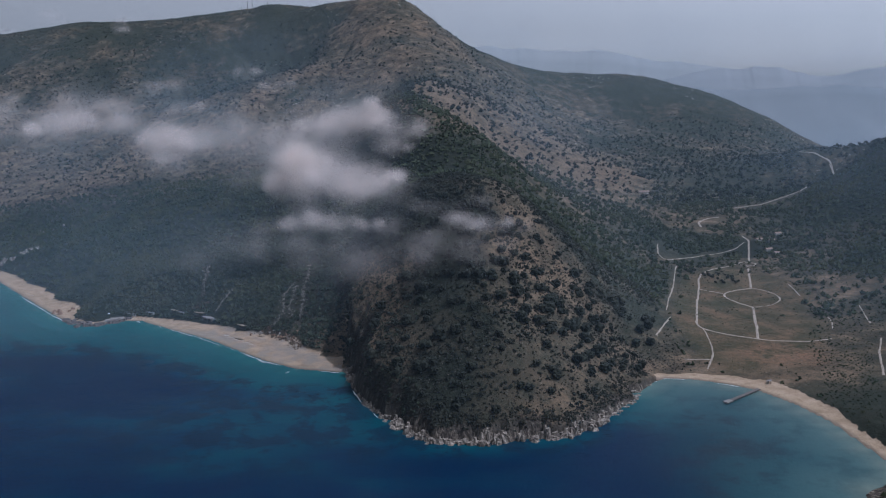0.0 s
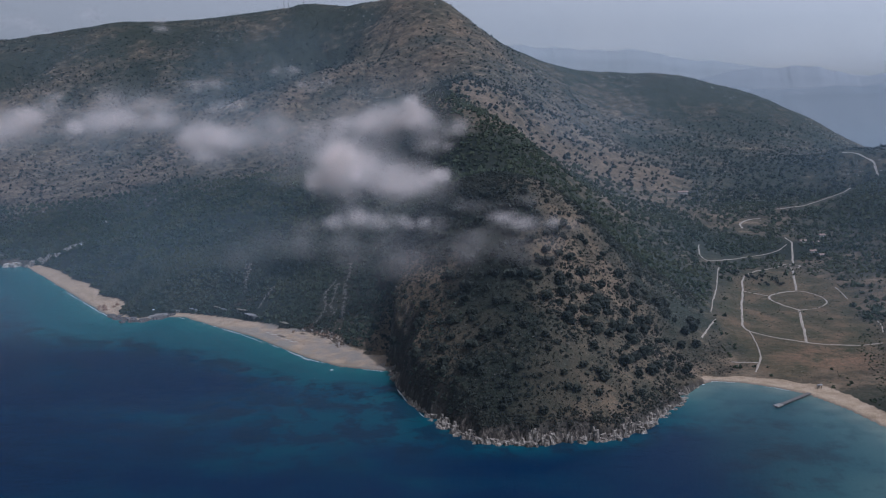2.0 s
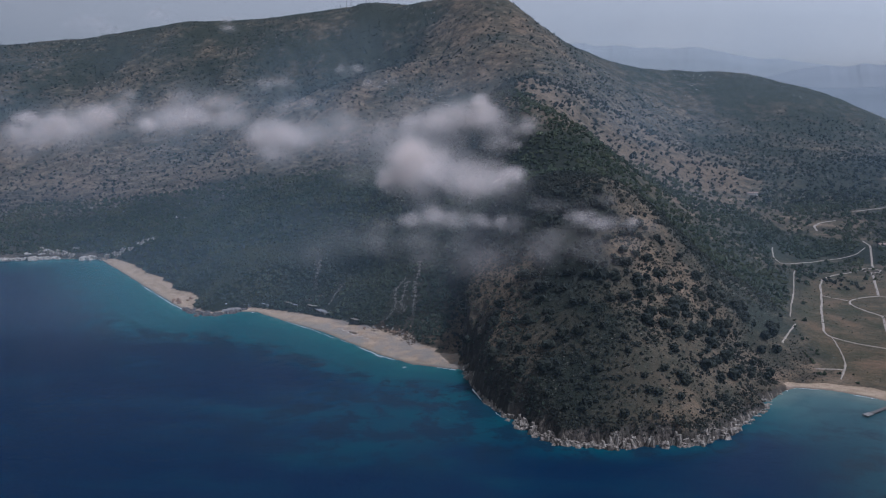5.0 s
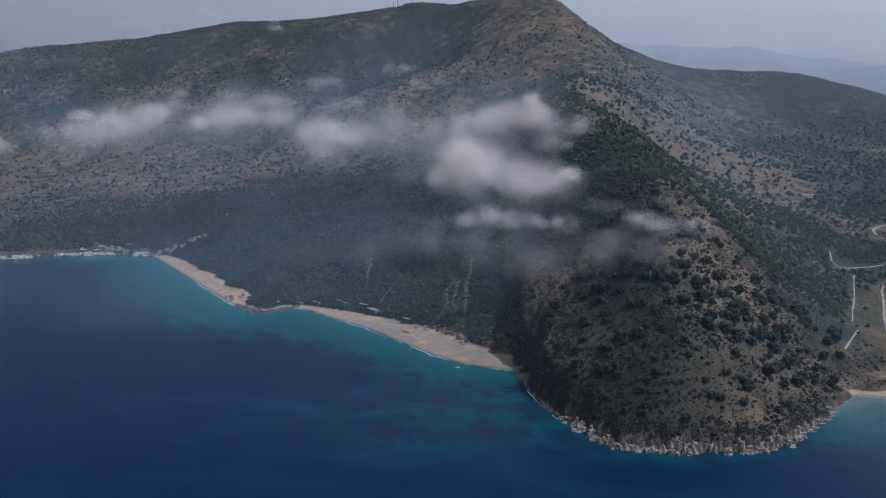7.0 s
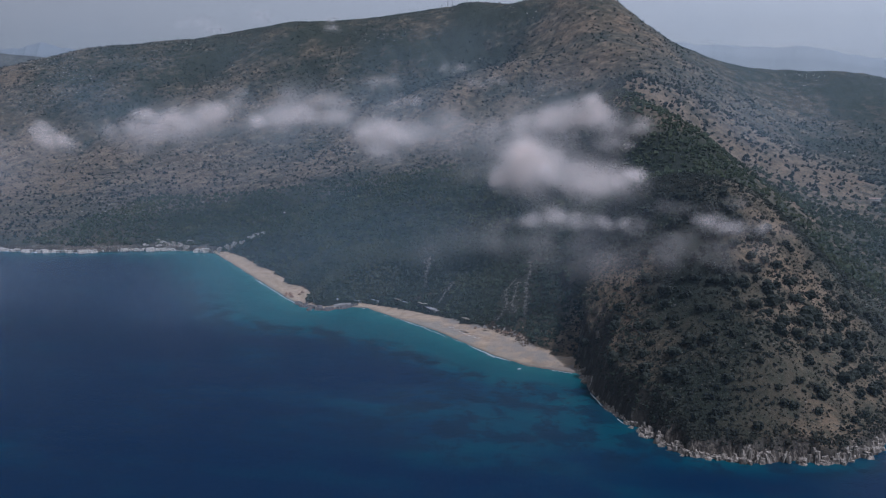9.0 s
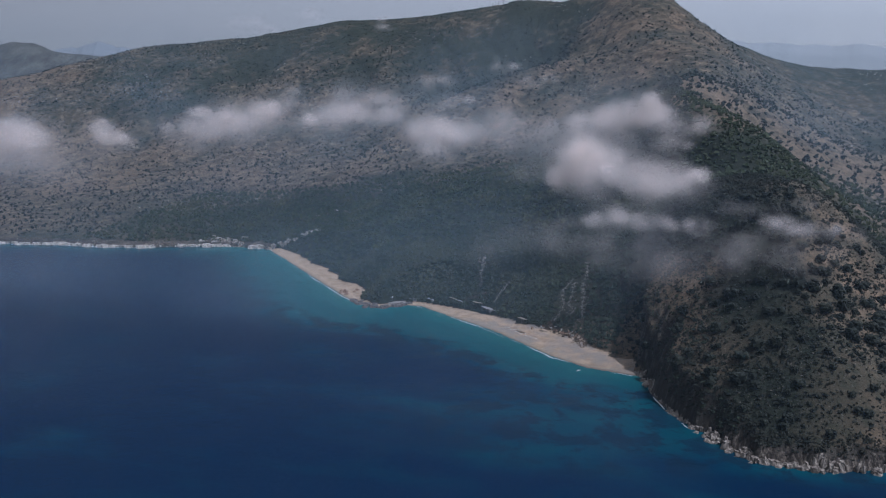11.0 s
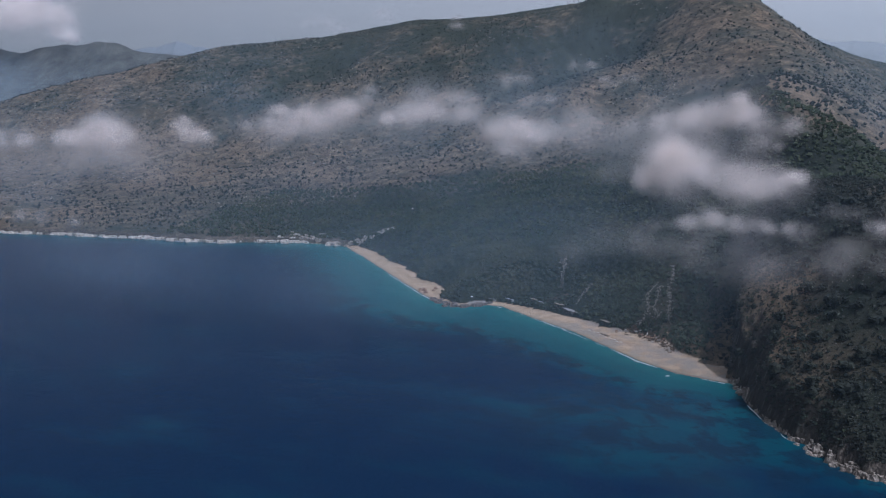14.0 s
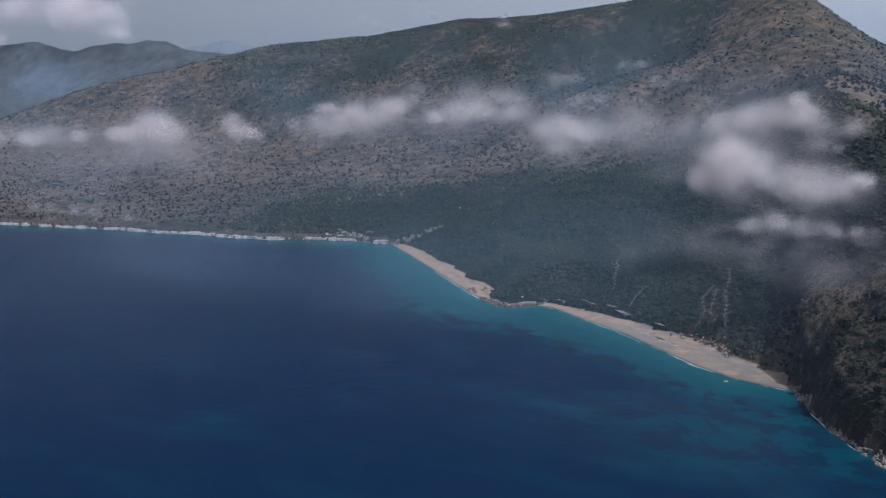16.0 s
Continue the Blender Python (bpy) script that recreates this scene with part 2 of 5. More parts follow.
COVER_EAST = [(-230, 1900, .35, .55), (-190, 1780, .35, .6), (-10, 1118, .4, .85), (82, 1290, .35, .95), (185, 1420, .3, .9), (-200, 1130, 1, 0), (-205, 1300, 1, 0), (-150, 1420, .9, .2), (-135, 960, 1, .05), (-60, 1010, .6, .6), (-105, 1120, .45, .8), (10, 1030, .5, .6), (-10, 900, .8, .3), (-110, 1300, .45, .8), (-60, 1250, .4, .85), (-90, 870, 1, 0), (-30, 740, .95, .1), (-5, 690, .5, .75), (-60, 740, .9, .2), (-45, 560, .95, .3), (-90, 560, .5, .85), (-95, 615, .4, .9), (-85, 590, .4, .9), (-40, 600, .95, .25),
              (-30, 480, .9, .5), (20, 480, .8, .55), (-10, 520, .85, .5), (50, 520, .5, .55), (50, 570, .42, .6), (15, 600, .5, .55), (25, 660, .5, .6), (62, 610, .38, .6), (-20, 640, .95, .3), (-15, 580, .85, .4), (-70, 640, 1, .2), (-75, 510, .7, .65), (75, 900, .4, 0), (105, 680, .3, 0), (95, 780, .35, 0), (85, 730, .35, 0), (35, 470, .5, .65), (20, 545, .6, .65)]
COVER_VALLEY = [(240, 800, .06, .75), (200, 660, .03, .75), (180, 590, .05, .95), (270, 920, .2, .5), (225, 880, .3, .5), (336, 1218, .5, .4), (400, 1500, .9, .1), (290, 1480, .75, .25), (255, 1030, 1, 0), (270, 1020, 1, 0), (222, 985, .35, .4), (300, 1100, .45, .4), (236, 1108, .3, .55), (215, 1040, .4, .3), (470, 1100, .95, .05), (389, 850, .9, .05), (290, 620, .35, .3),
                (325, 700, .6, .2), (600, 1300, .95, 0), (364, 2300, .75, .2), (550, 2100, .85, .1), (420, 2180, .95, .05), (300, 2120, .9, .1), (100, 2000, .6, .3), (0, 2150, .65, .3), (250, 1900, .6, .3), (330, 1700, .8, .15), (230, 500, .8, .1), (215, 400, 1, 0), (310, 780, .15, .6), (150, 640, .4, .4)]
COVER = np.array(COVER_WEST + COVER_EAST + COVER_VALLEY, float)


def cover(x, y):
    x, y = np.ravel(x), np.ravel(y)
    xw, yw = x + 60 * fbm(x, y, 150, 3, 61), y + 60 * fbm(x, y, 150, 3, 67)
    near = np.abs(y - 620) < 330
    xw, yw = np.where(near, x + 16 * fbm(x, y, 60, 3, 61), xw), np.where(near, y + 16 * fbm(x, y, 60, 3, 67), yw)
    top, wood, dry = 0.0, 0.0, 0.0
    for a, b, c, e in COVER:
        k = 1.0 / (((xw - a) ** 2 + (yw - b) ** 2) + 300.0) ** 1.6
        top, wood, dry = top + k, wood + c * k, dry + e * k
    meadow = smooth(1.15, 0.85, np.hypot((x - 215 - 0.18 * (y - 740)) / 62, (y - 745) / 170) + 0.25 * fbm(x, y, 40, 3, 71))
    # gullies get more trees and less dry ground
    in_gully = smooth(-260, -420, x) * smooth(1380, 1650, y) * smooth(0.2, 0.02, np.abs(fbm(x + 0.35 * y + 70 * fbm(x, y, 260, 2, 26), y * 0.34, 130, 4, 25)))
    return np.minimum(1, wood / top + 0.3 * in_gully) * (1 - 0.93 * meadow), dry / top * (1 - 0.35 * in_gully), meadow


# ---- materials ----
def material(name):
    m = bpy.data.materials.new(name)
    m.use_nodes = True
    t = m.node_tree
    return m, t, t.nodes["Principled BSDF"]


def node(t, kind, **values):
    n = t.nodes.new("ShaderNode" + kind)
    for k, v in values.items():
        if k in n.inputs:
            n.inputs[k].default_value = v
    return n


def wire(t, a, b):
    t.links.new(a, b)


def mottle(t, size, detail=4.0, rough=0.6):
    """Noise in metres of the world: its size is that of one blotch."""
    g = t.nodes.get("Geometry") or t.nodes.new("ShaderNodeNewGeometry")
    n = node(t, "TexNoise", Scale=1.0 / size, Detail=detail, Roughness=rough)
    wire(t, g.outputs["Position"], n.inputs["Vector"])
    return n.outputs["Fac"]


def ramp(t, fac, stops):
    r = t.nodes.new("ShaderNodeValToRGB")
    e = r.color_ramp.elements
    while len(e) < len(stops):
        e.new(0.5)
    for k, (at, col) in zip(e, stops):
        k.position, k.color = at, (*col, 1.0) if len(col) == 3 else col
    wire(t, fac, r.inputs["Fac"])
    return r.outputs["Color"]


def blend(t, fac, a, b, how="MIX"):
    m = t.nodes.new("ShaderNodeMix")
    m.data_type, m.blend_type = "RGBA", how
    for s, v in ((m.inputs["Factor"], fac), (m.inputs["A"], a), (m.inputs["B"], b)):
        if isinstance(v, (int, float)):
            s.default_value = v
        elif isinstance(v, tuple):
            s.default_value = (*v, 1.0)
        else:
            wire(t, v, s)
    return m.outputs["Result"]


def maths(t, how, a, b=0.0, clamp=False):
    m = t.nodes.new("ShaderNodeMath")
    m.operation, m.use_clamp = how, clamp
    for s, v in zip(m.inputs, (a, b)):
        if isinstance(v, (int, float)):
            s.default_value = v
        else:
            wire(t, v, s)
    return m.outputs[0]


def value_of(t, name):
    a = t.nodes.new("ShaderNodeAttribute")
    a.attribute_name = name
    return a.outputs["Fac"]


def bump(t, bsdf, height, strength, distance):
    b = node(t, "Bump", Strength=strength, Distance=distance)
    wire(t, height, b.inputs["Height"])
    wire(t, b.outputs["Normal"], bsdf.inputs["Normal"])


def plain(name, colour, rough=0.8, size=2.0, spread=0.25, metal=0.0):
    m, t, b = material(name)
    dark = tuple(c * (1 - spread) for c in colour)
    light = tuple(min(1, c * (1 + spread)) for c in colour)
    wire(t, ramp(t, mottle(t, size), [(0.3, dark), (0.7, light)]), b.inputs["Base Color"])
    b.inputs["Roughness"].default_value, b.inputs["Metallic"].default_value = rough, metal
    return m


def ground_material():
    m, t, b = material("hillside_ground")
    fine, mid, broad = mottle(t, 3.0, 6, 0.7), mottle(t, 22.0, 5), mottle(t, 130.0, 4)
    soil = ramp(t, mid, [(0.28, (0.066, 0.046, 0.029)), (0.5, (0.118, 0.083, 0.051)), (0.75, (0.195, 0.142, 0.092))])
    grass = ramp(t, fine, [(0.25, (0.016, 0.021, 0.014)), (0.55, (0.029, 0.033, 0.022)), (0.8, (0.060, 0.057, 0.040))])
    dry = maths(t, "ADD", value_of(t, "dry"), maths(t, "ADD", maths(t, "MULTIPLY", maths(t, "SUBTRACT", mid, 0.5), 1.1), maths(t, "MULTIPLY", maths(t, "SUBTRACT", broad, 0.5), 1.4)))
    c = blend(t, maths(t, "MULTIPLY", maths(t, "SUBTRACT", dry, 0.18, True), 1.9, True), grass, soil)
    straw = ramp(t, maths(t, "ADD", maths(t, "MULTIPLY", fine, 0.4), maths(t, "MULTIPLY", mid, 0.6)), [(0.36, (0.030, 0.037, 0.016)), (0.5, (0.066, 0.053, 0.028)), (0.66, (0.130, 0.084, 0.047))])
    c = blend(t, maths(t, "MULTIPLY", value_of(t, "meadow"), 0.9), c, straw)
    dwarf = maths(t, "MULTIPLY", maths(t, "SUBTRACT", mottle(t, 4.5, 5, 0.75), 0.46, True), 7.0, True)
    c = blend(t, maths(t, "MULTIPLY", dwarf, maths(t, "MULTIPLY", maths(t, "SUBTRACT", 1.02, maths(t, "MULTIPLY", broad, 0.75), True), maths(t, "SUBTRACT", 1.0, maths(t, "MULTIPLY", value_of(t, "meadow"), 0.85)))), c, blend(t, fine, (0.016, 0.020, 0.012), (0.046, 0.048, 0.030)))
    # darker ground colour where tree cover is dense
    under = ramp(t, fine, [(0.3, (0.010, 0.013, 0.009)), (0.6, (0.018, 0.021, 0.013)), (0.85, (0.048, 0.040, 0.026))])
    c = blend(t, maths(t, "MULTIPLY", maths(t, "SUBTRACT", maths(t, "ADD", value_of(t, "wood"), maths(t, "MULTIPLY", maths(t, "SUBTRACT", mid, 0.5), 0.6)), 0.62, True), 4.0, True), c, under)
    earth = ramp(t, fine, [(0.3, (0.085, 0.058, 0.034)), (0.7, (0.200, 0.118, 0.068))])
    c = blend(t, maths(t, "MULTIPLY", value_of(t, "red_earth"), maths(t, "MULTIPLY", maths(t, "SUBTRACT", mottle(t, 12.0, 5), 0.36, True), 4.0, True)), c, earth)
    specks = maths(t, "MULTIPLY", maths(t, "SUBTRACT", mottle(t, 1.6, 3, 0.6), 0.62, True), 9.0, True)
    c = blend(t, maths(t, "MULTIPLY", specks, maths(t, "MULTIPLY", value_of(t, "dry"), 0.7)), c, (0.24, 0.215, 0.18))
    g = t.nodes.get("Geometry")
    joint = node(t, "Mapping", Scale=(1.0, 1.0, 0.3))
    wire(t, g.outputs["Position"], joint.inputs["Vector"])
    cracks = node(t, "TexNoise", Scale=0.5, Detail=8.0, Roughness=0.75)
    wire(t, joint.outputs[0], cracks.inputs["Vector"])
    # dark end gives the rock its joints and stands in for crevice shade
    stone = ramp(t, cracks.outputs["Fac"], [(0.44, (0.026, 0.022, 0.018)), (0.55, (0.11, 0.09, 0.07)), (0.69, (0.36, 0.31, 0.245))])
    bits = maths(t, "MULTIPLY", maths(t, "SUBTRACT", mottle(t, 7.0, 7, 0.8), 0.60, True), 5.0, True)
    c = blend(t, maths(t, "MULTIPLY", bits, maths(t, "ADD", 0.15, broad), True), c, stone)
    g = t.nodes.get("Geometry")
    pull = node(t, "Mapping", Scale=(1.0, 1.0, 0.22))
    wire(t, g.outputs["Position"], pull.inputs["Vector"])
    streak = node(t, "TexNoise", Scale=0.30, Detail=8.0, Roughness=0.7)
    wire(t, pull.outputs[0], streak.inputs["Vector"])
    # dark rock colour; between the shore blocks it stands in for crevice shade
    crag = ramp(t, streak.outputs["Fac"], [(0.44, (0.024, 0.021, 0.017)), (0.57, (0.050, 0.043, 0.034)), (0.73, (0.185, 0.160, 0.128))])
    c = blend(t, maths(t, "MULTIPLY", value_of(t, "steep"), 0.85), c, crag)
    c = blend(t, value_of(t, "rock"), c, stone)
    sand = ramp(t, mottle(t, 9.0, 6), [(0.3, (0.22, 0.158, 0.100)), (0.5, (0.315, 0.235, 0.155)), (0.72, (0.39, 0.30, 0.21))])
    wet = ramp(t, mottle(t, 3.0, 4), [(0.3, (0.13, 0.10, 0.075)), (0.7, (0.20, 0.155, 0.115))])
    pebbles = ramp(t, mottle(t, 1.5, 6, 0.8), [(0.3, (0.185, 0.158, 0.130)), (0.7, (0.265, 0.228, 0.185))])
    sand = blend(t, maths(t, "MULTIPLY", value_of(t, "shingle"), maths(t, "MULTIPLY", maths(t, "SUBTRACT", mottle(t, 30.0, 4), 0.42, True), 7.0, True)), sand, pebbles)
    sand = blend(t, value_of(t, "wet"), sand, wet)
    edge = maths(t, "ADD", value_of(t, "sand"), maths(t, "MULTIPLY", maths(t, "SUBTRACT", mottle(t, 2.4, 6, 0.7), 0.5), 1.1))
    c = blend(t, maths(t, "MULTIPLY", maths(t, "SUBTRACT", edge, 0.42, True), 5.0, True), c, sand)
    wire(t, c, b.inputs["Base Color"])
    b.inputs["Roughness"].default_value = 0.95
    b.inputs["Specular IOR Level"].default_value = 0.15
    bump(t, b, fine, 0.8, 1.2)
    return m


def sea_material():
    m, t, b = material("sea_water")
    shelf, grass = value_of(t, "shelf"), value_of(t, "bay")
    g = t.nodes.get("Geometry") or t.nodes.new("ShaderNodeNewGeometry")
    stretch = node(t, "Mapping", Scale=(0.55, 1.3, 1.0))
    wire(t, g.outputs["Position"], stretch.inputs["Vector"])
    n = node(t, "TexNoise", Scale=1 / 55.0, Detail=5.0, Roughness=0.62)
    wire(t, stretch.outputs[0], n.inputs["Vector"])
    wobble = maths(t, "ADD", shelf, maths(t, "MULTIPLY", maths(t, "SUBTRACT", n.outputs["Fac"], 0.5), maths(t, "SUBTRACT", 0.85, maths(t, "MULTIPLY", shelf, 0.8))))
    c = ramp(t, wobble, [(0.0, (0.0032, 0.0160, 0.0425)), (0.12, (0.0036, 0.0210, 0.0475)), (0.26, (0.0046, 0.034, 0.058)), (0.42, (0.0060, 0.050, 0.068)), (0.74, (0.0090, 0.066, 0.079)), (0.93, (0.015, 0.088, 0.095)), (1.0, (0.060, 0.135, 0.125))])
    beds = maths(t, "MULTIPLY", maths(t, "SUBTRACT", mottle(t, 26.0, 8, 0.72), 0.47, True), 14.0, True)
    band = maths(t, "MULTIPLY", maths(t, "MULTIPLY", maths(t, "SUBTRACT", shelf, 0.05, True), 8.0, True), maths(t, "MULTIPLY", maths(t, "SUBTRACT", 0.56, shelf, True), 6.0, True))
    c = blend(t, maths(t, "MULTIPLY", maths(t, "MULTIPLY", beds, band), 0.8), c, (0.0055, 0.0175, 0.036))
    weed = maths(t, "MULTIPLY", maths(t, "SUBTRACT", mottle(t, 24.0, 7, 0.68), 0.47, True), 8.0, True)
    bottom = ramp(t, shelf, [(0.0, (0.011, 0.036, 0.050)), (0.45, (0.022, 0.060, 0.071)), (0.80, (0.046, 0.092, 0.094)), (1.0, (0.125, 0.155, 0.130))])
    bottom = blend(t, maths(t, "MULTIPLY", weed, maths(t, "SUBTRACT", 1.0, maths(t, "MULTIPLY", shelf, 0.9), True)), bottom, (0.014, 0.028, 0.038))
    c = blend(t, grass, c, bottom)
    wire(t, c, b.inputs["Base Color"])
    b.inputs["Roughness"].default_value, b.inputs["IOR"].default_value, b.inputs["Specular IOR Level"].default_value = 0.25, 1.333, 0.08
    rip = maths(t, "ADD", mottle(t, 2.2, 6, 0.65), maths(t, "MULTIPLY", mottle(t, 14.0, 4), 2.0))
    bump(t, b, rip, 0.35, 0.5)
    return m


def leaf_material(name, dark, light, rough=0.75):
    m, t, b = material(name)
    g = t.nodes.get("Geometry") or t.nodes.new("ShaderNodeNewGeometry")
    c = ramp(t, g.outputs["Random Per Island"], [(0.0, dark), (0.75, light), (1.0, tuple(1.35 * v for v in light))])
    c = blend(t, maths(t, "MULTIPLY", mottle(t, 1.2, 5, 0.8), 0.8), c, tuple(0.55 * v for v in dark))
    c = blend(t, maths(t, "MULTIPLY", maths(t, "SUBTRACT", mottle(t, 60.0, 3), 0.48, True), 2.2, True), c, tuple(v * k for v, k in zip(light, (1.5, 1.15, 0.9))))
    wire(t, c, b.inputs["Base Color"])
    b.inputs["Roughness"].default_value, b.inputs["Specular IOR Level"].default_value = rough, 0.2
    return m


GROUND, SEA = ground_material(), sea_material()
LEAF = leaf_material("maquis_leaves", (0.010, 0.012, 0.008), (0.027, 0.027, 0.016))
LEAF_DARK = leaf_material("evergreen_oak_leaves", (0.009, 0.012, 0.008), (0.023, 0.026, 0.016))
LEAF_WOOD = leaf_material("wood_leaves", (0.016, 0.023, 0.014), (0.043, 0.054, 0.029))
LEAF_GREEN = leaf_material("green_valley_leaves", (0.015, 0.023, 0.011), (0.041, 0.052, 0.023))
LEAF_FAR = leaf_material("hillside_leaves", (0.009, 0.013, 0.010), (0.021, 0.027, 0.018))


# ---- meshes ----
def mesh_from(name, verts, faces, mat, smooth_it=True, attributes=()):
    """verts (n, 3), faces (m, 3 or 4) as arrays."""
    me = bpy.data.meshes.new(name)
    verts, faces = np.asarray(verts, np.float32), np.asarray(faces, np.int32)
    k = faces.shape[1]
    me.vertices.add(len(verts))
    me.vertices.foreach_set("co", verts.ravel())
    me.loops.add(faces.size)
    me.loops.foreach_set("vertex_index", faces.ravel())
    me.polygons.add(len(faces))
    me.polygons.foreach_set("loop_start", np.arange(0, faces.size, k, dtype=np.int32))
    me.polygons.foreach_set("loop_total", np.full(len(faces), k, np.int32))
    me.update(calc_edges=True)
    me.polygons.foreach_set("use_smooth", np.full(len(faces), smooth_it))
    for key, values in attributes:
        a = me.attributes.new(key, "FLOAT", "POINT")
        a.data.foreach_set("value", np.asarray(values, np.float32))
    me.materials.append(mat)
    return me


def strips(*bands):
    out = [np.arange(a, b, s, dtype=float) for a, b, s in bands]
    return np.concatenate(out + [[bands[-1][1]]])


def sheet(xs, ys):
    gx, gy = np.meshgrid(xs, ys)
    nx, ny = len(xs), len(ys)
    i = (np.arange(ny - 1)[:, None] * nx + np.arange(nx - 1)[None]).ravel()
    return gx.ravel(), gy.ravel(), np.stack([i, i + 1, i + nx + 1, i + nx], 1)


# ---- the land ----
xs = strips((-3100, -1500, 25), (-1500, -800, 8), (-800, -180, 3.4), (-180, -120, 2.2), (-120, 100, 1.4), (100, 240, 2.2), (240, 340, 3.5), (340, 580, 6), (580, 1600, 26))
ys = strips((310, 370, 10), (370, 440, 2.2), (440, 590, 1.4), (590, 720, 2.2), (720, 980, 3.2), (980, 1060, 4.5), (1060, 2500, 9), (2500, 3300, 40))
gx, gy, quads = sheet(xs, ys)
gz, gd, gw, gc = relief(gx, gy)
wood, dry, meadow = cover(gx, gy)
slope = np.zeros(gx.shape)
zz = gz.reshape(len(ys), len(xs))
slope = np.hypot(np.gradient(zz, xs, axis=1), np.gradient(zz, ys, axis=0)).ravel()
wobbly = 1 + 0.35 * fbm(gx, gy, 30, 3, 77)
sandy = smooth(1.08, 0.98, gd / np.maximum(gw * wobbly, 0.1) + 0.12 * fbm(gx, gy, 9, 3, 91)) * smooth(2, 7, gw) * smooth(2.9, 1.9, gz - 0.075 * gw)
rocky = (1 - smooth(2, 7, gw)) * smooth(1.5, -1.5, gz - np.interp(gx, (40, 60, 94), (8.0, 4.5, 2.0)) + 5 * fbm(gx, gy, 9, 3, 55)) * np.where(gx < -650, smooth(22, 12, gd + 8 * fbm(gx, gy, 40, 3, 56)), smooth(9, 6, gd)) * np.maximum(smooth(-300, -400, gx) * smooth(0.45, 0.1, fbm(gx, gy, 20, 3, 58)), smooth(-72, -56, gx) * smooth(0.30, 0.0, fbm(gx, gy, 14, 3, 59)))
# second term darkens the shore band, so gaps between blocks look shaded
steep = np.maximum(smooth(1.15, 1.7, slope), (1 - smooth(2, 7, gw)) * smooth(3.6, 1.8, gd + 2 * fbm(gx, gy, 12, 3, 55)))
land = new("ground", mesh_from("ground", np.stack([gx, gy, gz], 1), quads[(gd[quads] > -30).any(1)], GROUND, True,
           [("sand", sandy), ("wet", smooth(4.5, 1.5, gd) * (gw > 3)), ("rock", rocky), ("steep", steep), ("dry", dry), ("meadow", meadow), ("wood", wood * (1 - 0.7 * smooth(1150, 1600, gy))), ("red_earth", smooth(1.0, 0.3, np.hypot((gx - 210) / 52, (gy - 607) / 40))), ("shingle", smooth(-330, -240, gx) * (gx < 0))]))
tagged(land, "dry brown hillsides with green scrub, pale beaches and limestone", "ground", kind="structure")



def ground_z(x, y):
    """Height of the built ground sheet."""
    x, y = np.ravel(np.asarray(x, float)), np.ravel(np.asarray(y, float))
    i, j = np.clip(np.searchsorted(xs, x) - 1, 0, len(xs) - 2), np.clip(np.searchsorted(ys, y) - 1, 0, len(ys) - 2)
    u, v = (x - xs[i]) / (xs[i + 1] - xs[i]), (y - ys[j]) / (ys[j + 1] - ys[j])
    return (zz[j, i] * (1 - u) + zz[j, i + 1] * u) * (1 - v) + (zz[j + 1, i] * (1 - u) + zz[j + 1, i + 1] * u) * v


# ---- the sea ----
sx = strips((-4900, -1700, 200), (-1700, 300, 9), (300, 4900, 230))
sy = strips((-4900, 0, 200), (0, 150, 30), (150, 1050, 7), (1050, 1100, 50))
wx, wy, wq = sheet(sx, sy)
shelf = np.zeros(wx.shape)
for x, y, w, c in SHORE[::3]:
    if x > 90:
        reach, most = 80, 1.0
    elif w > 3:
        reach, most = float(np.interp(x, (-320, -130), (118, 52))), 1.0
    else:
        reach, most = (75, 0.66) if x < -500 else ((42, 0.34) if x < -60 else (26, 0.42))
    shelf = np.maximum(shelf, most * np.clip(1 - np.hypot(wx - x, wy - y) / reach, 0, 1))
shelf = np.maximum(shelf, shelf + 0.30 * np.exp(-(((wx + 135) / 105) ** 2 + ((wy - 475) / 70) ** 2)) * (1 - shelf))
sea = new("sea", mesh_from("sea", np.stack([wx, wy, np.zeros(wx.shape)], 1), wq, SEA, True, [("shelf", shelf), ("bay", smooth(60, 130, wx))]))
tagged(sea, "calm deep blue sea, turquoise over the shallow sand", "sea", kind="structure")


# ---- scrub and trees ----
ICO = bmesh.new()
bmesh.ops.create_icosphere(ICO, subdivisions=1, radius=1.0)
ICO_V = np.array([v.co[:] for v in ICO.verts])
ICO_F = np.array([[v.index for v in f.verts] for f in ICO.faces])
ICO.free()
OCT_V = np.array([(1, 0, 0), (-0.5, 0.87, 0), (-0.5, -0.87, 0), (0, 0, 1), (0.2, 0.1, -0.7)], float)
OCT_F = np.array([(0, 1, 3), (1, 2, 3), (2, 0, 3), (1, 0, 4), (2, 1, 4), (0, 2, 4)])
rng = np.random.default_rng(7)


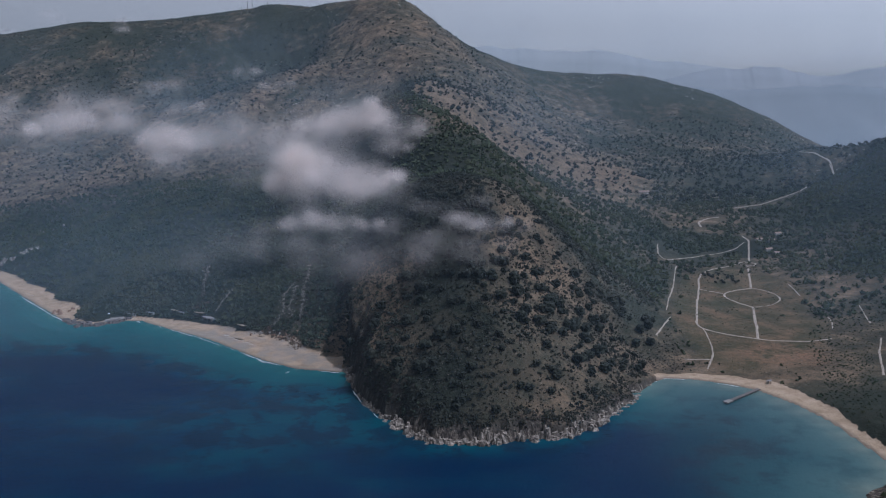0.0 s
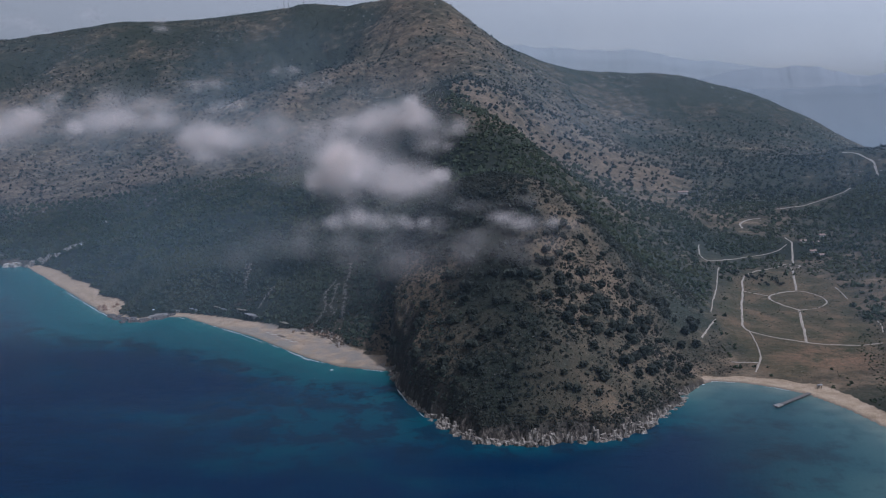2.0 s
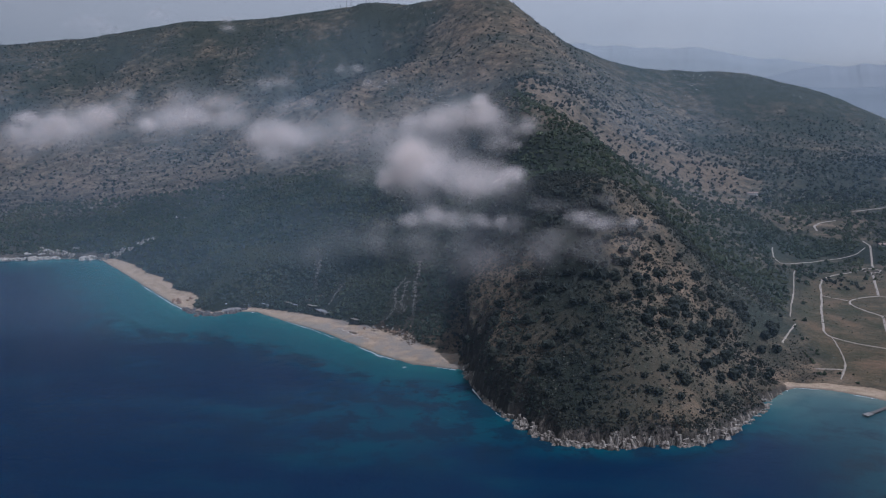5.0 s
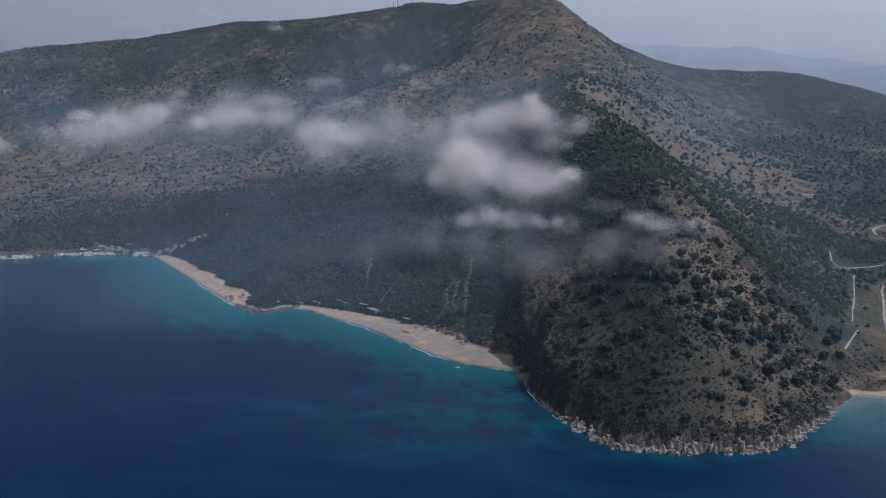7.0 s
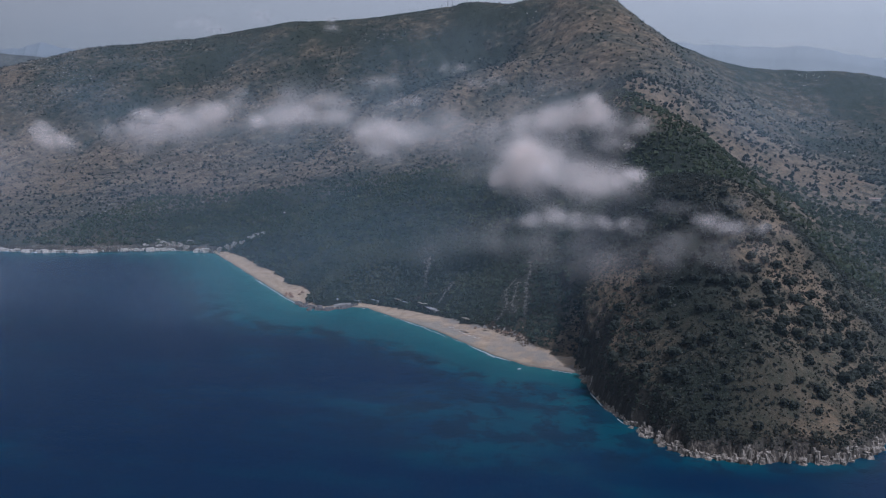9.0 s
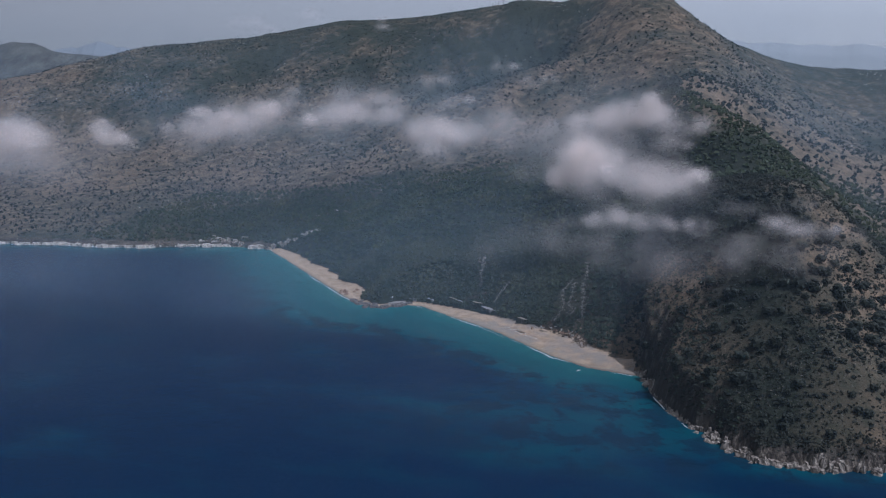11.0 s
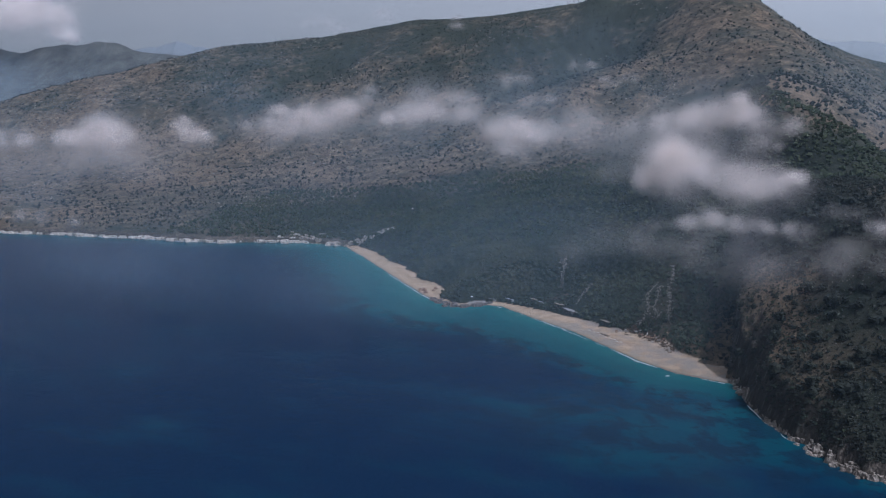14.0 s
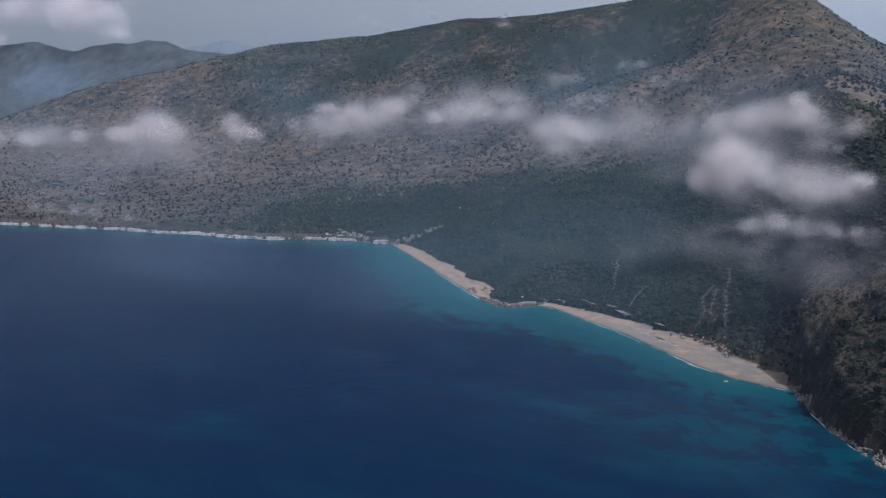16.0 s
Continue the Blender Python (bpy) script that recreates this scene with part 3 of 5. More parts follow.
def clump_cloud(px, py, pz, radius, lumps, squash=0.8, spread=0.62, size=0.52, base=(ICO_V, ICO_F), ragged=0.28):
    """Crowns, each of a number of ragged leafy clumps, as one set of vertices and faces."""
    bv, bf = base
    n, k = len(px), len(bv)
    ang = rng.uniform(0, 2 * np.pi, (n, lumps))
    r = np.sqrt(rng.uniform(0, 1, (n, lumps))) * spread
    lift = rng.uniform(0.15, 0.95, (n, lumps)) * np.sqrt(np.maximum(0.05, 1 - r * r))
    c = np.stack([r * np.cos(ang), r * np.sin(ang), lift * squash], 2) * radius[:, None, None]
    c += np.stack([px, py, pz], 1)[:, None]
    s = rng.uniform(0.6, 1.15, (n, lumps)) * size * radius[:, None]
    turn = rng.uniform(0, 2 * np.pi, (n, lumps))
    v = np.broadcast_to(bv, (n, lumps, k, 3)) * (1 + ragged * rng.standard_normal((n, lumps, k, 1)))
    co, si = np.cos(turn)[..., None], np.sin(turn)[..., None]
    v = np.stack([v[..., 0] * co - v[..., 1] * si, v[..., 0] * si + v[..., 1] * co, v[..., 2] * 0.85], 3)
    v = c[:, :, None] + v * s[:, :, None, None]
    f = bf[None] + (np.arange(n * lumps) * k)[:, None, None]
    return v.reshape(-1, 3), f.reshape(-1, 3)


def scatter(x0, x1, y0, y1, step):
    nx, ny = int((x1 - x0) / step), int((y1 - y0) / step)
    px, py = np.meshgrid(x0 + (np.arange(nx) + 0.5) * step, y0 + (np.arange(ny) + 0.5) * step)
    px = px.ravel() + rng.uniform(-0.62, 0.62, px.size) * step
    py = py.ravel() + rng.uniform(-0.62, 0.62, py.size) * step
    return px, py


def on_cliff(px, py, pz):
    """Where the ground is steep."""
    e = 2.0
    gx_, gy_ = ground_z(px + e, py) - ground_z(px - e, py), ground_z(px, py + e) - ground_z(px, py - e)
    return np.hypot(gx_, gy_) / (2 * e) > 0.65


def grow(name, region, step, radii, lumps, mat, label, drop=(), gain=1.0, base=(ICO_V, ICO_F), size=0.52, squash=1.0, choose=None, shore=None, tufts=0.0):
    px, py = scatter(*region, step)
    for a, b, c, e in drop:
        m = ~((px > a) & (px < b) & (py > c) & (py < e))
        px, py = px[m], py[m]
    wood = np.maximum(cover(px, py)[0], tufts)
    pz, d, w, c = relief(px, py)
    keep = wood * gain * (0.75 + 0.9 * fbm(px, py, 45, 3, 88)) > rng.uniform(0.02, 1, px.size)
    keep &= d > (np.maximum(3.5, 0.30 * c) if shore is None else shore)
    keep &= (d > 12 * smooth(-640, -700, px))
    keep &= ~((px > -380) & (px < -348) & (py < 738)) & ~((px > -412) & (px < -338) & (py < 723))
    keep &= (d > 0.5) & (d > w * 1.06 * (1 + 0.35 * fbm(px, py, 30, 3, 77)) + 1.0)
    for way in FAR_TRACKS + CHUTES:
        q = resample(np.array(way, float), 5.0)
        for x, y in q:
            keep &= (np.abs(px - x) > (7 if y > 900 else 2.6)) | (np.abs(py - y) > (22 if y > 1000 else 9)) | (py > y + 8)
    px, py, pz, wood = px[keep], py[keep], pz[keep], wood[keep]
    if choose is not None:
        m = choose(px, py, pz)
        px, py, pz, wood = px[m], py[m], pz[m], wood[m]
    rad = radii[0] + (radii[1] - radii[0]) * rng.uniform(0, 1, px.size) ** 1.6
    rad *= (1 - 0.3 * smooth(370, 450, pz)) * (1 - 0.2 * smooth(1900, 2100, py)) * (1 - 0.6 * smooth(1850, 2050, py) * smooth(-120, 60, px)) * (1 - 0.45 * smooth(740, 660, py) * (px > 100))
    rad *= 1 + 0.4 * smooth(1750, 1350, py) * smooth(1240, 1270, py) * smooth(-230, -120, px)
    v, f = clump_cloud(px, py, pz - 0.15 * rad, rad, lumps, squash, base=base, size=size)
    ob = new(name, mesh_from(name, v, f, mat, False))
    return tagged(ob, label, "scrub", kind="stuff")


FAR_TRACKS = [[(334, 1197), (376, 1205), (423, 1240), (453, 1270), (478, 1320)], [(266, 1106), (267, 1128), (284, 1152), (302, 1156)], [(528, 1502), (544, 1468), (550, 1424), (540, 1380), (516, 1310)],
              [(305, 1055), (307, 1032), (278, 930)], [(299, 1026), (283, 998), (241, 963), (212, 944), (183, 922), (189, 996)], [(191, 897), (173, 823), (158, 763), (142, 703), (122, 637)], [(292, 635), (277, 604), (259, 555)]]
CHUTES = [[(-182, 764), (-178, 717), (-172, 676)], [(-193, 741), (-199, 720), (-193, 702), (-200, 684)], [(-188, 734), (-189, 706), (-183, 690)], [(-294, 795), (-288, 770), (-284, 748)], [(-255, 748), (-261, 724)]]
NEAR, MID = (-135, 135, 440, 760), (-950, 640, 330, 1260)
grow("headland_scrub", NEAR, 3.0, (0.7, 2.2), 7, LEAF_DARK, "low dark green maquis scrub on the dry headland", gain=1.3, base=(OCT_V, OCT_F), size=0.6, shore=3.6)
WOODS = (-540, -100, 590, 860)
grow("beach_woods", WOODS, 3.5, (1.6, 3.6), 8, LEAF_WOOD, "dense dark green maquis woods behind the beaches", [NEAR], gain=2.2, base=(OCT_V, OCT_F), size=0.62)
BANK = (205, 430, 380, 700)
grow("valley_scrub", MID, 6.0, (2.2, 4.3), 4, LEAF_GREEN, "dark green maquis scrub over the valley and lower slopes", [NEAR, WOODS, BANK], gain=1.7, base=(OCT_V, OCT_F), size=0.74, squash=1.1)
grow("mountain_scrub", (-2700, 760, 850, 2480), 9.0, (1.6, 4.5), 3, LEAF_FAR, "dark bushes dotted over the dry mountainside", [MID], gain=1.2, base=(OCT_V, OCT_F), size=0.7, squash=1.2)
grow("spur_woods", (-290, -90, 850, 1480), 4.8, (2.0, 4.4), 5, LEAF_FAR, "dark woods on the steep side of the spur", gain=1.7, base=(OCT_V, OCT_F), size=0.72, squash=1.1, choose=lambda px, py, pz: px < -100 - 0.1 * (py - 950))
grow("cliff_scrub", (-150, -48, 455, 720), 2.4, (0.7, 1.8), 4, LEAF_WOOD, "dark shrubs clinging to the steep west cliff", gain=1.0, base=(OCT_V, OCT_F), size=0.7, choose=on_cliff, shore=2.2)
grow("low_scrub", NEAR, 1.9, (0.35, 1.35), 2, LEAF, "knee-high dark brush over the stony headland", gain=1.7, base=(OCT_V, OCT_F), size=0.75, shore=3.0, tufts=0.75)
grow("clifftop_scrub", (-90, 100, 440, 560), 1.9, (0.7, 1.9), 5, LEAF, "dark shrubs leaning over the edge of the sea cliff", gain=1.6, base=(OCT_V, OCT_F), size=0.7, shore=2.2, choose=lambda px, py, pz: shore_at(px, py)[0] < 9)
grow("ledge_scrub", (-62, 100, 440, 540), 1.7, (0.5, 1.4), 4, LEAF_DARK, "dark brush on the ledges above the sea rocks", base=(OCT_V, OCT_F), size=0.7, shore=1.0, tufts=0.95, gain=1.6, choose=lambda px, py, pz: (shore_at(px, py)[0] < 8) & (ground_z(px, py) > 4.0 - 1.8 * smooth(40, 90, px) + 3.4 * fbm(px, py, 13, 3, 63)))
grow("meadow_scrub", (135, 330, 540, 1000), 3.6, (0.35, 1.1), 3, LEAF_GREEN, "small tufts and low bushes over the dry meadow", gain=1.0, base=(OCT_V, OCT_F), size=0.75, tufts=0.35)
grow("bank_scrub", BANK, 3.0, (0.8, 2.3), 3, LEAF_GREEN, "dense low green brush on the bank above the bay", base=(OCT_V, OCT_F), size=0.72, tufts=0.9, choose=lambda px, py, pz: px > 219 + 0.32 * np.maximum(py - 560, -60) + 14 * fbm(px, py, 30, 3, 52))
grow("valley_brush", (55, 640, 620, 1400), 4.2, (0.8, 2.4), 3, LEAF_GREEN, "low green brush filling the valley floor", [BANK], base=(OCT_V, OCT_F), size=0.75, tufts=0.75, choose=lambda px, py, pz: (cover(px, py)[2] < 0.2) & (cover(px, py)[1] < 0.5) & (px > 128 - 0.55 * np.minimum(py - 640, 130)))

BARK = plain("shrub_bark", (0.09, 0.07, 0.055), 0.9, 0.4)


def part(name, me, parent, label="", at=None):
    ob = new(name, me)
    ob.parent = parent
    if at is not None:
        ob.matrix_local = at
    if label:
        tagged(ob, label)
    return ob


def built(name, bm, mat, smooth_it=False):
    me = bpy.data.meshes.new(name)
    bm.to_mesh(me)
    bm.free()
    for p in me.polygons:
        p.use_smooth = smooth_it
    me.materials.append(mat)
    return me


def tapered(bm, a, b, ra, rb, sides=6):
    """A tapered round bar from a to b."""
    a, b = Vector(a), Vector(b)
    m = Matrix.Translation((a + b) / 2) @ (b - a).to_track_quat("Z", "Y").to_matrix().to_4x4()
    bmesh.ops.create_cone(bm, cap_ends=True, segments=sides, radius1=ra, radius2=rb, depth=(b - a).length, matrix=m)


def box(bm, x0, x1, y0, y1, z0, z1, bevel=0.0):
    r = bmesh.ops.create_cube(bm, size=1, matrix=Matrix.Translation(((x0 + x1) / 2, (y0 + y1) / 2, (z0 + z1) / 2)) @ Matrix.Diagonal((x1 - x0, y1 - y0, z1 - z0, 1)))
    if bevel:
        edges = list({e for v in r["verts"] for e in v.link_edges})
        bmesh.ops.bevel(bm, geom=edges, offset=bevel, segments=1, affect="EDGES")


# ---- single shrubs on the headland ----
def shrub_meshes(k):
    bm = bmesh.new()
    lean = Vector((rng.uniform(-0.12, 0.12), rng.uniform(-0.12, 0.12), 0.42))
    tapered(bm, (0, 0, -0.35), lean, 0.07, 0.045)
    for a in range(4):
        w = a * 1.6 + k
        tapered(bm, lean, lean + Vector((0.42 * math.cos(w), 0.42 * math.sin(w), 0.3)), 0.04, 0.015, 5)
    trunk = built("trunk", bm, BARK)
    one = np.ones(1)
    v, f = clump_cloud(0 * one, 0 * one, 0.12 * one, one, 30, squash=0.98, spread=0.60, size=0.36, ragged=0.24)
    return trunk, mesh_from("crown", v, f, LEAF_DARK, False)


px, py = scatter(-130, 125, 445, 750, 8.2)
cw = cover(px, py)[0]
pz, pd, pw, pc = relief(px, py)
ok = (cw * (0.7 + 0.7 * fbm(px, py, 50, 3, 14)) > rng.uniform(0.05, 0.75, px.size)) & (pd > 7) & (pd > pw * 1.3) & (pz > 3)
shrubs, kinds = np.nonzero(ok)[0], [shrub_meshes(k) for k in range(7)]
shrubs = shrubs[np.argsort(py[shrubs])][:295]
last_row = float(py[shrubs].max())
for n, i in enumerate(shrubs):
    size = 2.5 + 3.3 * rng.uniform() ** 1.4
    ob = new("shrub")
    ob.matrix_world = pose(px[i], py[i], pz[i] - 0.1, 0, 0, rng.uniform(0, 360)) @ Matrix.Diagonal((size, size, size * rng.uniform(1.0, 1.3), 1))
    trunk, crown = kinds[n % 7]
    part("trunk", trunk, ob)
    part("crown", crown, ob)
    tagged(ob, "large round dark green shrub on the dry hillside" if size > 3.5 else "small dark green shrub on the dry hillside", "shrub", "shrubs on the headland")

# the olive grove beside the small roundabout
for _ in range(46):
    x, y = rng.uniform(198, 246), rng.uniform(826, 900)
    if abs(x - 222 - 0.25 * (863 - y)) > 17 + 4 * rng.normal() or math.hypot(x - 230, y - 893) < 7:
        continue
    ob = new("olive_tree")
    size = rng.uniform(1.5, 2.5)
    ob.matrix_world = pose(x, y, float(ground_z(x, y)[0]) + 0.5, 0, 0, rng.uniform(0, 360)) @ Matrix.Diagonal((size, size, size, 1))
    trunk, crown = kinds[int(rng.integers(7))]
    part("trunk", trunk, ob)
    part("crown", crown, ob)
    tagged(ob, "round dark olive tree in the dry meadow grove", "tree", "olive grove in the meadow")

grow("knoll_scrub", (-135, 135, last_row, 760), 7.4, (1.8, 4.0), 15, LEAF_DARK, "large dark green shrubs on top of the headland", gain=1.2, size=0.40)

# ---- limestone at the water's edge ----
def stone_material(name, dark, mid, light, stain):
    m, t, b = material(name)
    g = t.nodes.get("Geometry") or t.nodes.new("ShaderNodeNewGeometry")
    pull = node(t, "Mapping", Scale=(1.0, 1.0, 0.28))
    wire(t, g.outputs["Position"], pull.inputs["Vector"])
    n = node(t, "TexNoise", Scale=0.55, Detail=8.0, Roughness=0.72)
    wire(t, pull.outputs[0], n.inputs["Vector"])
    c = ramp(t, n.outputs["Fac"], [(0.34, dark), (0.50, mid), (0.68, light)])
    c = blend(t, maths(t, "MULTIPLY", maths(t, "SUBTRACT", mottle(t, 6.0, 4), 0.52, True), 4.0, True), c, stain)
    wire(t, c, b.inputs["Base Color"])
    b.inputs["Roughness"].default_value = 0.9
    bump(t, b, n.outputs["Fac"], 0.9, 0.6)
    return m


LIMESTONE = stone_material("pale_limestone", (0.040, 0.034, 0.028), (0.18, 0.152, 0.12), (0.46, 0.40, 0.325), (0.11, 0.083, 0.063))
BOULDER = stone_material("dark_boulder", (0.04, 0.036, 0.034), (0.10, 0.088, 0.08), (0.20, 0.17, 0.145), (0.12, 0.075, 0.05))
RUST_STONE = stone_material("brown_boulder", (0.10, 0.06, 0.04), (0.22, 0.135, 0.085), (0.36, 0.25, 0.17), (0.12, 0.08, 0.06))


SCREE = plain("pale_scree", (0.145, 0.126, 0.10), 0.95, 3.0, 0.5)


def crag_mesh(name, mat, tall, seed, cuts=2):
    """A jointed block of rock, one metre across: split upright columns of uneven height."""
    r = np.random.default_rng(seed)
    bm = bmesh.new()
    for k in range(7):
        x, y = r.uniform(-0.40, 0.40), r.uniform(-0.30, 0.30)
        w, d, h = r.uniform(0.24, 0.50), r.uniform(0.22, 0.44), tall * r.uniform(0.45, 0.95)
        made = bmesh.ops.create_cube(bm, size=1, matrix=Matrix.Translation((x, y, h / 2 - 0.15)) @ Matrix.Rotation(r.uniform(0, 1.5), 4, "Z") @ Matrix.Rotation(r.normal(0, 0.10), 4, "X") @ Matrix.Diagonal((w, d, h + 0.3, 1)))
        edges = list({e for v in made["verts"] for e in v.link_edges})
        bmesh.ops.subdivide_edges(bm, edges=edges, cuts=cuts, use_grid_fill=True)
    for v in bm.verts:
        p = v.co
        rough = noise.noise_vector(p * 2.6 + Vector((seed, 0, 0))) * 0.15 + noise.noise_vector(p * 8.0 + Vector((0, seed, 3))) * 0.07
        narrow = 1 - 0.28 * max(0.0, min(1.0, p.z / tall))
        v.co = Vector((p.x * narrow, p.y * narrow, p.z)) + rough
    return built(name, bm, mat)


crags = [crag_mesh("rock_block", LIMESTONE, 1.3, k) for k in range(6)]
WHITE_STONE = stone_material("white_shore_limestone", (0.11, 0.095, 0.08), (0.32, 0.285, 0.24), (0.54, 0.49, 0.42), (0.20, 0.165, 0.13))
low = [crag_mesh("rock_block", WHITE_STONE, 0.55, 20 + k, 1) for k in range(4)]
dark = [crag_mesh("boulder", BOULDER, 0.7, 40 + k, 1) for k in range(4)]
brown = [crag_mesh("boulder", RUST_STONE, 0.8, 50 + k, 1) for k in range(3)]


def lay(name, me, x, y, z, size, label, category, group, high=1.0, lean=7):
    ob = new(name, me)
    ob.matrix_world = pose(x, y, z, rng.uniform(-lean, lean), rng.uniform(-lean, lean), rng.uniform(0, 360)) @ Matrix.Diagonal((size, size, size * high, 1))
    return tagged(ob, label, category, group)


line = resample(np.array(HEADLAND + BAY[:1], float), 2.6)
for k, (x, y, w, c) in enumerate(line):
    west = x < -56
    for lane in range(2):
        inl = -0.4 + 2.6 * lane + rng.uniform(-0.8, 0.8)
        nx, ny = (0.92, 0.38) if west else ((-0.05, 1.0) if x < 40 else (-0.85, 0.5))
        high = (0.7 + 0.55 * lane) * rng.uniform(0.35, 1.2) * min(c, 12) / 10
        if west:
            inl, high = inl + 1.0, 0.55 * high
        elif x < -25:
            high = 0.78 * high
        if rng.uniform() < (0.4 if west else 0.45):
            continue
        size = rng.uniform(4.5, 9.5)
        lay("rock_block", crags[int(rng.integers(6))], x + nx * inl, y + ny * inl, -1.2, size, "pale weathered limestone block at the foot of the sea cliff", "rock", "cliff rocks", (0.68 if x < 50 else 0.8) * high * 8.5 / size, 9)

west_line = resample(np.array(WEST_COAST[1:], float), 4.6)
for x, y, w, c in west_line:
    if w < 3 and rng.uniform() < 0.95 and x > -1500:
        lay("rock_shelf", low[int(rng.integers(4))], x + rng.uniform(-2, 2), y + 5 + rng.uniform(-3, 7), -0.3, rng.uniform(13, 24), "low white limestone shelf along the waterline", "rock", "shore rocks", 0.42)
for _ in range(40):
    x = rng.uniform(-414, -352)
    y = np.interp(x, [-412, -390, -372, -352], [728, 714, 712, 732]) + 1.5 + rng.normal(0, 3.2)
    lay("boulder", dark[int(rng.integers(4))], x, y, -0.2, rng.uniform(3.0, 8.5), "dark wet boulder lying at the water's edge", "rock", "boulders between the beaches", 0.55)
for _ in range(9):
    x, y = -433 + rng.normal(0, 5), 759 + rng.normal(0, 5)
    lay("boulder", brown[int(rng.integers(3))], x, y, max(0.0, float(relief(x, y)[0][0])) - 0.3, rng.uniform(2.0, 4.2), "brown boulder half sunk in the beach sand", "rock", "boulders on the beach")

for _ in range(34):
    x, y = -186 + rng.normal(0, 15), 0
    y = 667 - 0.62 * (x + 190) + rng.normal(0, 4)
    lay("boulder", (low + brown)[int(rng.integers(7))], x, y, float(ground_z(x, y)[0]) - 0.25, rng.uniform(1.2, 3.2), "rough boulder among dry brush at the back of the beach", "rock", "boulders behind the beach")

ox, oy = scatter(-120, 125, 448, 740, 2.9)
m = (fbm(ox, oy, 26, 4, 47) > -0.12 + 0.3 * rng.uniform(0, 1, ox.size)) & (shore_at(ox, oy)[0] > 3)
ox, oy = ox[m], oy[m]
v, f = clump_cloud(ox, oy, ground_z(ox, oy) - 0.12, 0.25 + 0.6 * rng.uniform(0, 1, ox.size) ** 2.2, 2, 0.6, base=(OCT_V, OCT_F), size=0.7)
tagged(new("loose_stones", mesh_from("loose_stones", v, f, SCREE, False)), "pale loose stones strewn over the dry headland", "stones", kind="stuff")
ox, oy = scatter(-2500, 700, 1100, 2250, 17.0)
m = fbm(ox, oy, 110, 4, 44) + 0.25 * smooth(-1200, -1700, ox) > 0.22 + 0.25 * rng.uniform(0, 1, ox.size)
ox, oy = ox[m], oy[m]
v, f = clump_cloud(ox, oy, ground_z(ox, oy) - 0.6, rng.uniform(1.2, 3.4, ox.size), 3, 0.7, base=(OCT_V, OCT_F), size=0.6)
tagged(new("rock_outcrops", mesh_from("rock_outcrops", v, f, LIMESTONE, False)), "pale limestone outcrops breaking the mountainside", "rock", kind="stuff")

# ---- dirt roads ----
ROAD = plain("pale_dirt", (0.27, 0.225, 0.175), 0.95, 3.0, 0.35)


def ribbon(name, points, width, mat, label, category="road", lift=0.3, ragged=0.25, closed=False):
    p = np.array(points + points[:1] if closed else points, float)
    t = np.concatenate([[0], np.cumsum(np.hypot(*np.diff(p, axis=0).T))])
    u = np.linspace(0, t[-1], max(4, int(t[-1] / 3.0)))
    line = np.stack([np.interp(u, t, p[:, k]) for k in (0, 1)], 1)
    for _ in range(6):
        line[1:-1] = 0.25 * line[:-2] + 0.5 * line[1:-1] + 0.25 * line[2:]
    line += 0.8 * np.stack([fbm(line[:, 0], line[:, 1], 20, 2, 3), fbm(line[:, 0], line[:, 1], 20, 2, 4)], 1)
    way = np.gradient(line, axis=0)
    way /= np.hypot(*way.T)[:, None] + 1e-9
    side = np.stack([-way[:, 1], way[:, 0]], 1)
    rows = []
    for s in (-0.5, -0.17, 0.17, 0.5):
        wide = 0.78 * width * np.maximum(0.03, 1 + ragged * 2 * fbm(u + 40 * points[0][0], u * 0 + 10 * s, 9, 3, 8))
        q = line + side * (s * wide)[:, None]
        rows.append(np.column_stack([q, ground_z(q[:, 0], q[:, 1]) + lift - (0.35 if abs(s) == 0.5 else 0.0)]))
    v, n = np.concatenate(rows), len(line)
    i = (np.arange(3)[:, None] * n + np.arange(n - 1)[None]).ravel()
    ob = new(name, mesh_from(name, v, np.stack([i, i + 1, i + n + 1, i + n], 1), mat))
    return tagged(ob, label, category, kind="structure")


PALE = "pale unpaved dirt road across the valley meadow"
ribbon("road", [(305, 1055), (307, 1032), (278, 930)], 2.8, ROAD, PALE)
ribbon("road", [(272 + 9 * math.cos(a * 0.524), 916 + 13 * math.sin(a * 0.524)) for a in range(12)], 2.2, ROAD, "small dirt roundabout in the meadow", lift=0.6, closed=True)
ribbon("road", [(269, 903), (257, 855), (245, 810)], 3.2, ROAD, PALE)
ribbon("road", [(245, 808), (228, 805), (214, 793), (212, 778), (217, 765), (229, 748)], 3.0, ROAD, PALE)
ribbon("road", [(229, 748), (247, 752), (260, 766), (261, 788), (254, 802), (245, 808)], 1.3, ROAD, "faint dirt track closing the loop in the meadow", ragged=0.8)
ribbon("road", [(229, 748), (215, 692), (202, 643)], 3.0, ROAD, PALE)
ribbon("road", [(259, 646), (242, 638), (223, 642), (202, 643), (185, 655), (166, 669), (163, 680), (166, 694), (178, 745), (194, 806), (202, 843), (213, 873), (230, 893), (262, 917)], 2.6, ROAD, PALE)
ribbon("road", [(166, 669), (163, 630), (157, 600), (147, 579)], 1.8, ROAD, "narrow dirt track down to the bay beach", ragged=0.5)
ribbon("road", [(155, 593), (146, 597), (136, 600)], 2.4, ROAD, "short dirt track beside the bay beach", ragged=0.5)
ribbon("road", [(194, 806), (204, 801), (214, 793)], 1.8, ROAD, PALE)
ribbon("road", [(299, 1026), (295, 1020), (283, 998), (241, 963), (212, 944), (183, 922), (180, 945), (189, 996)], 2.0, ROAD, "narrow dirt track along the foot of the wooded slope", ragged=0.5)
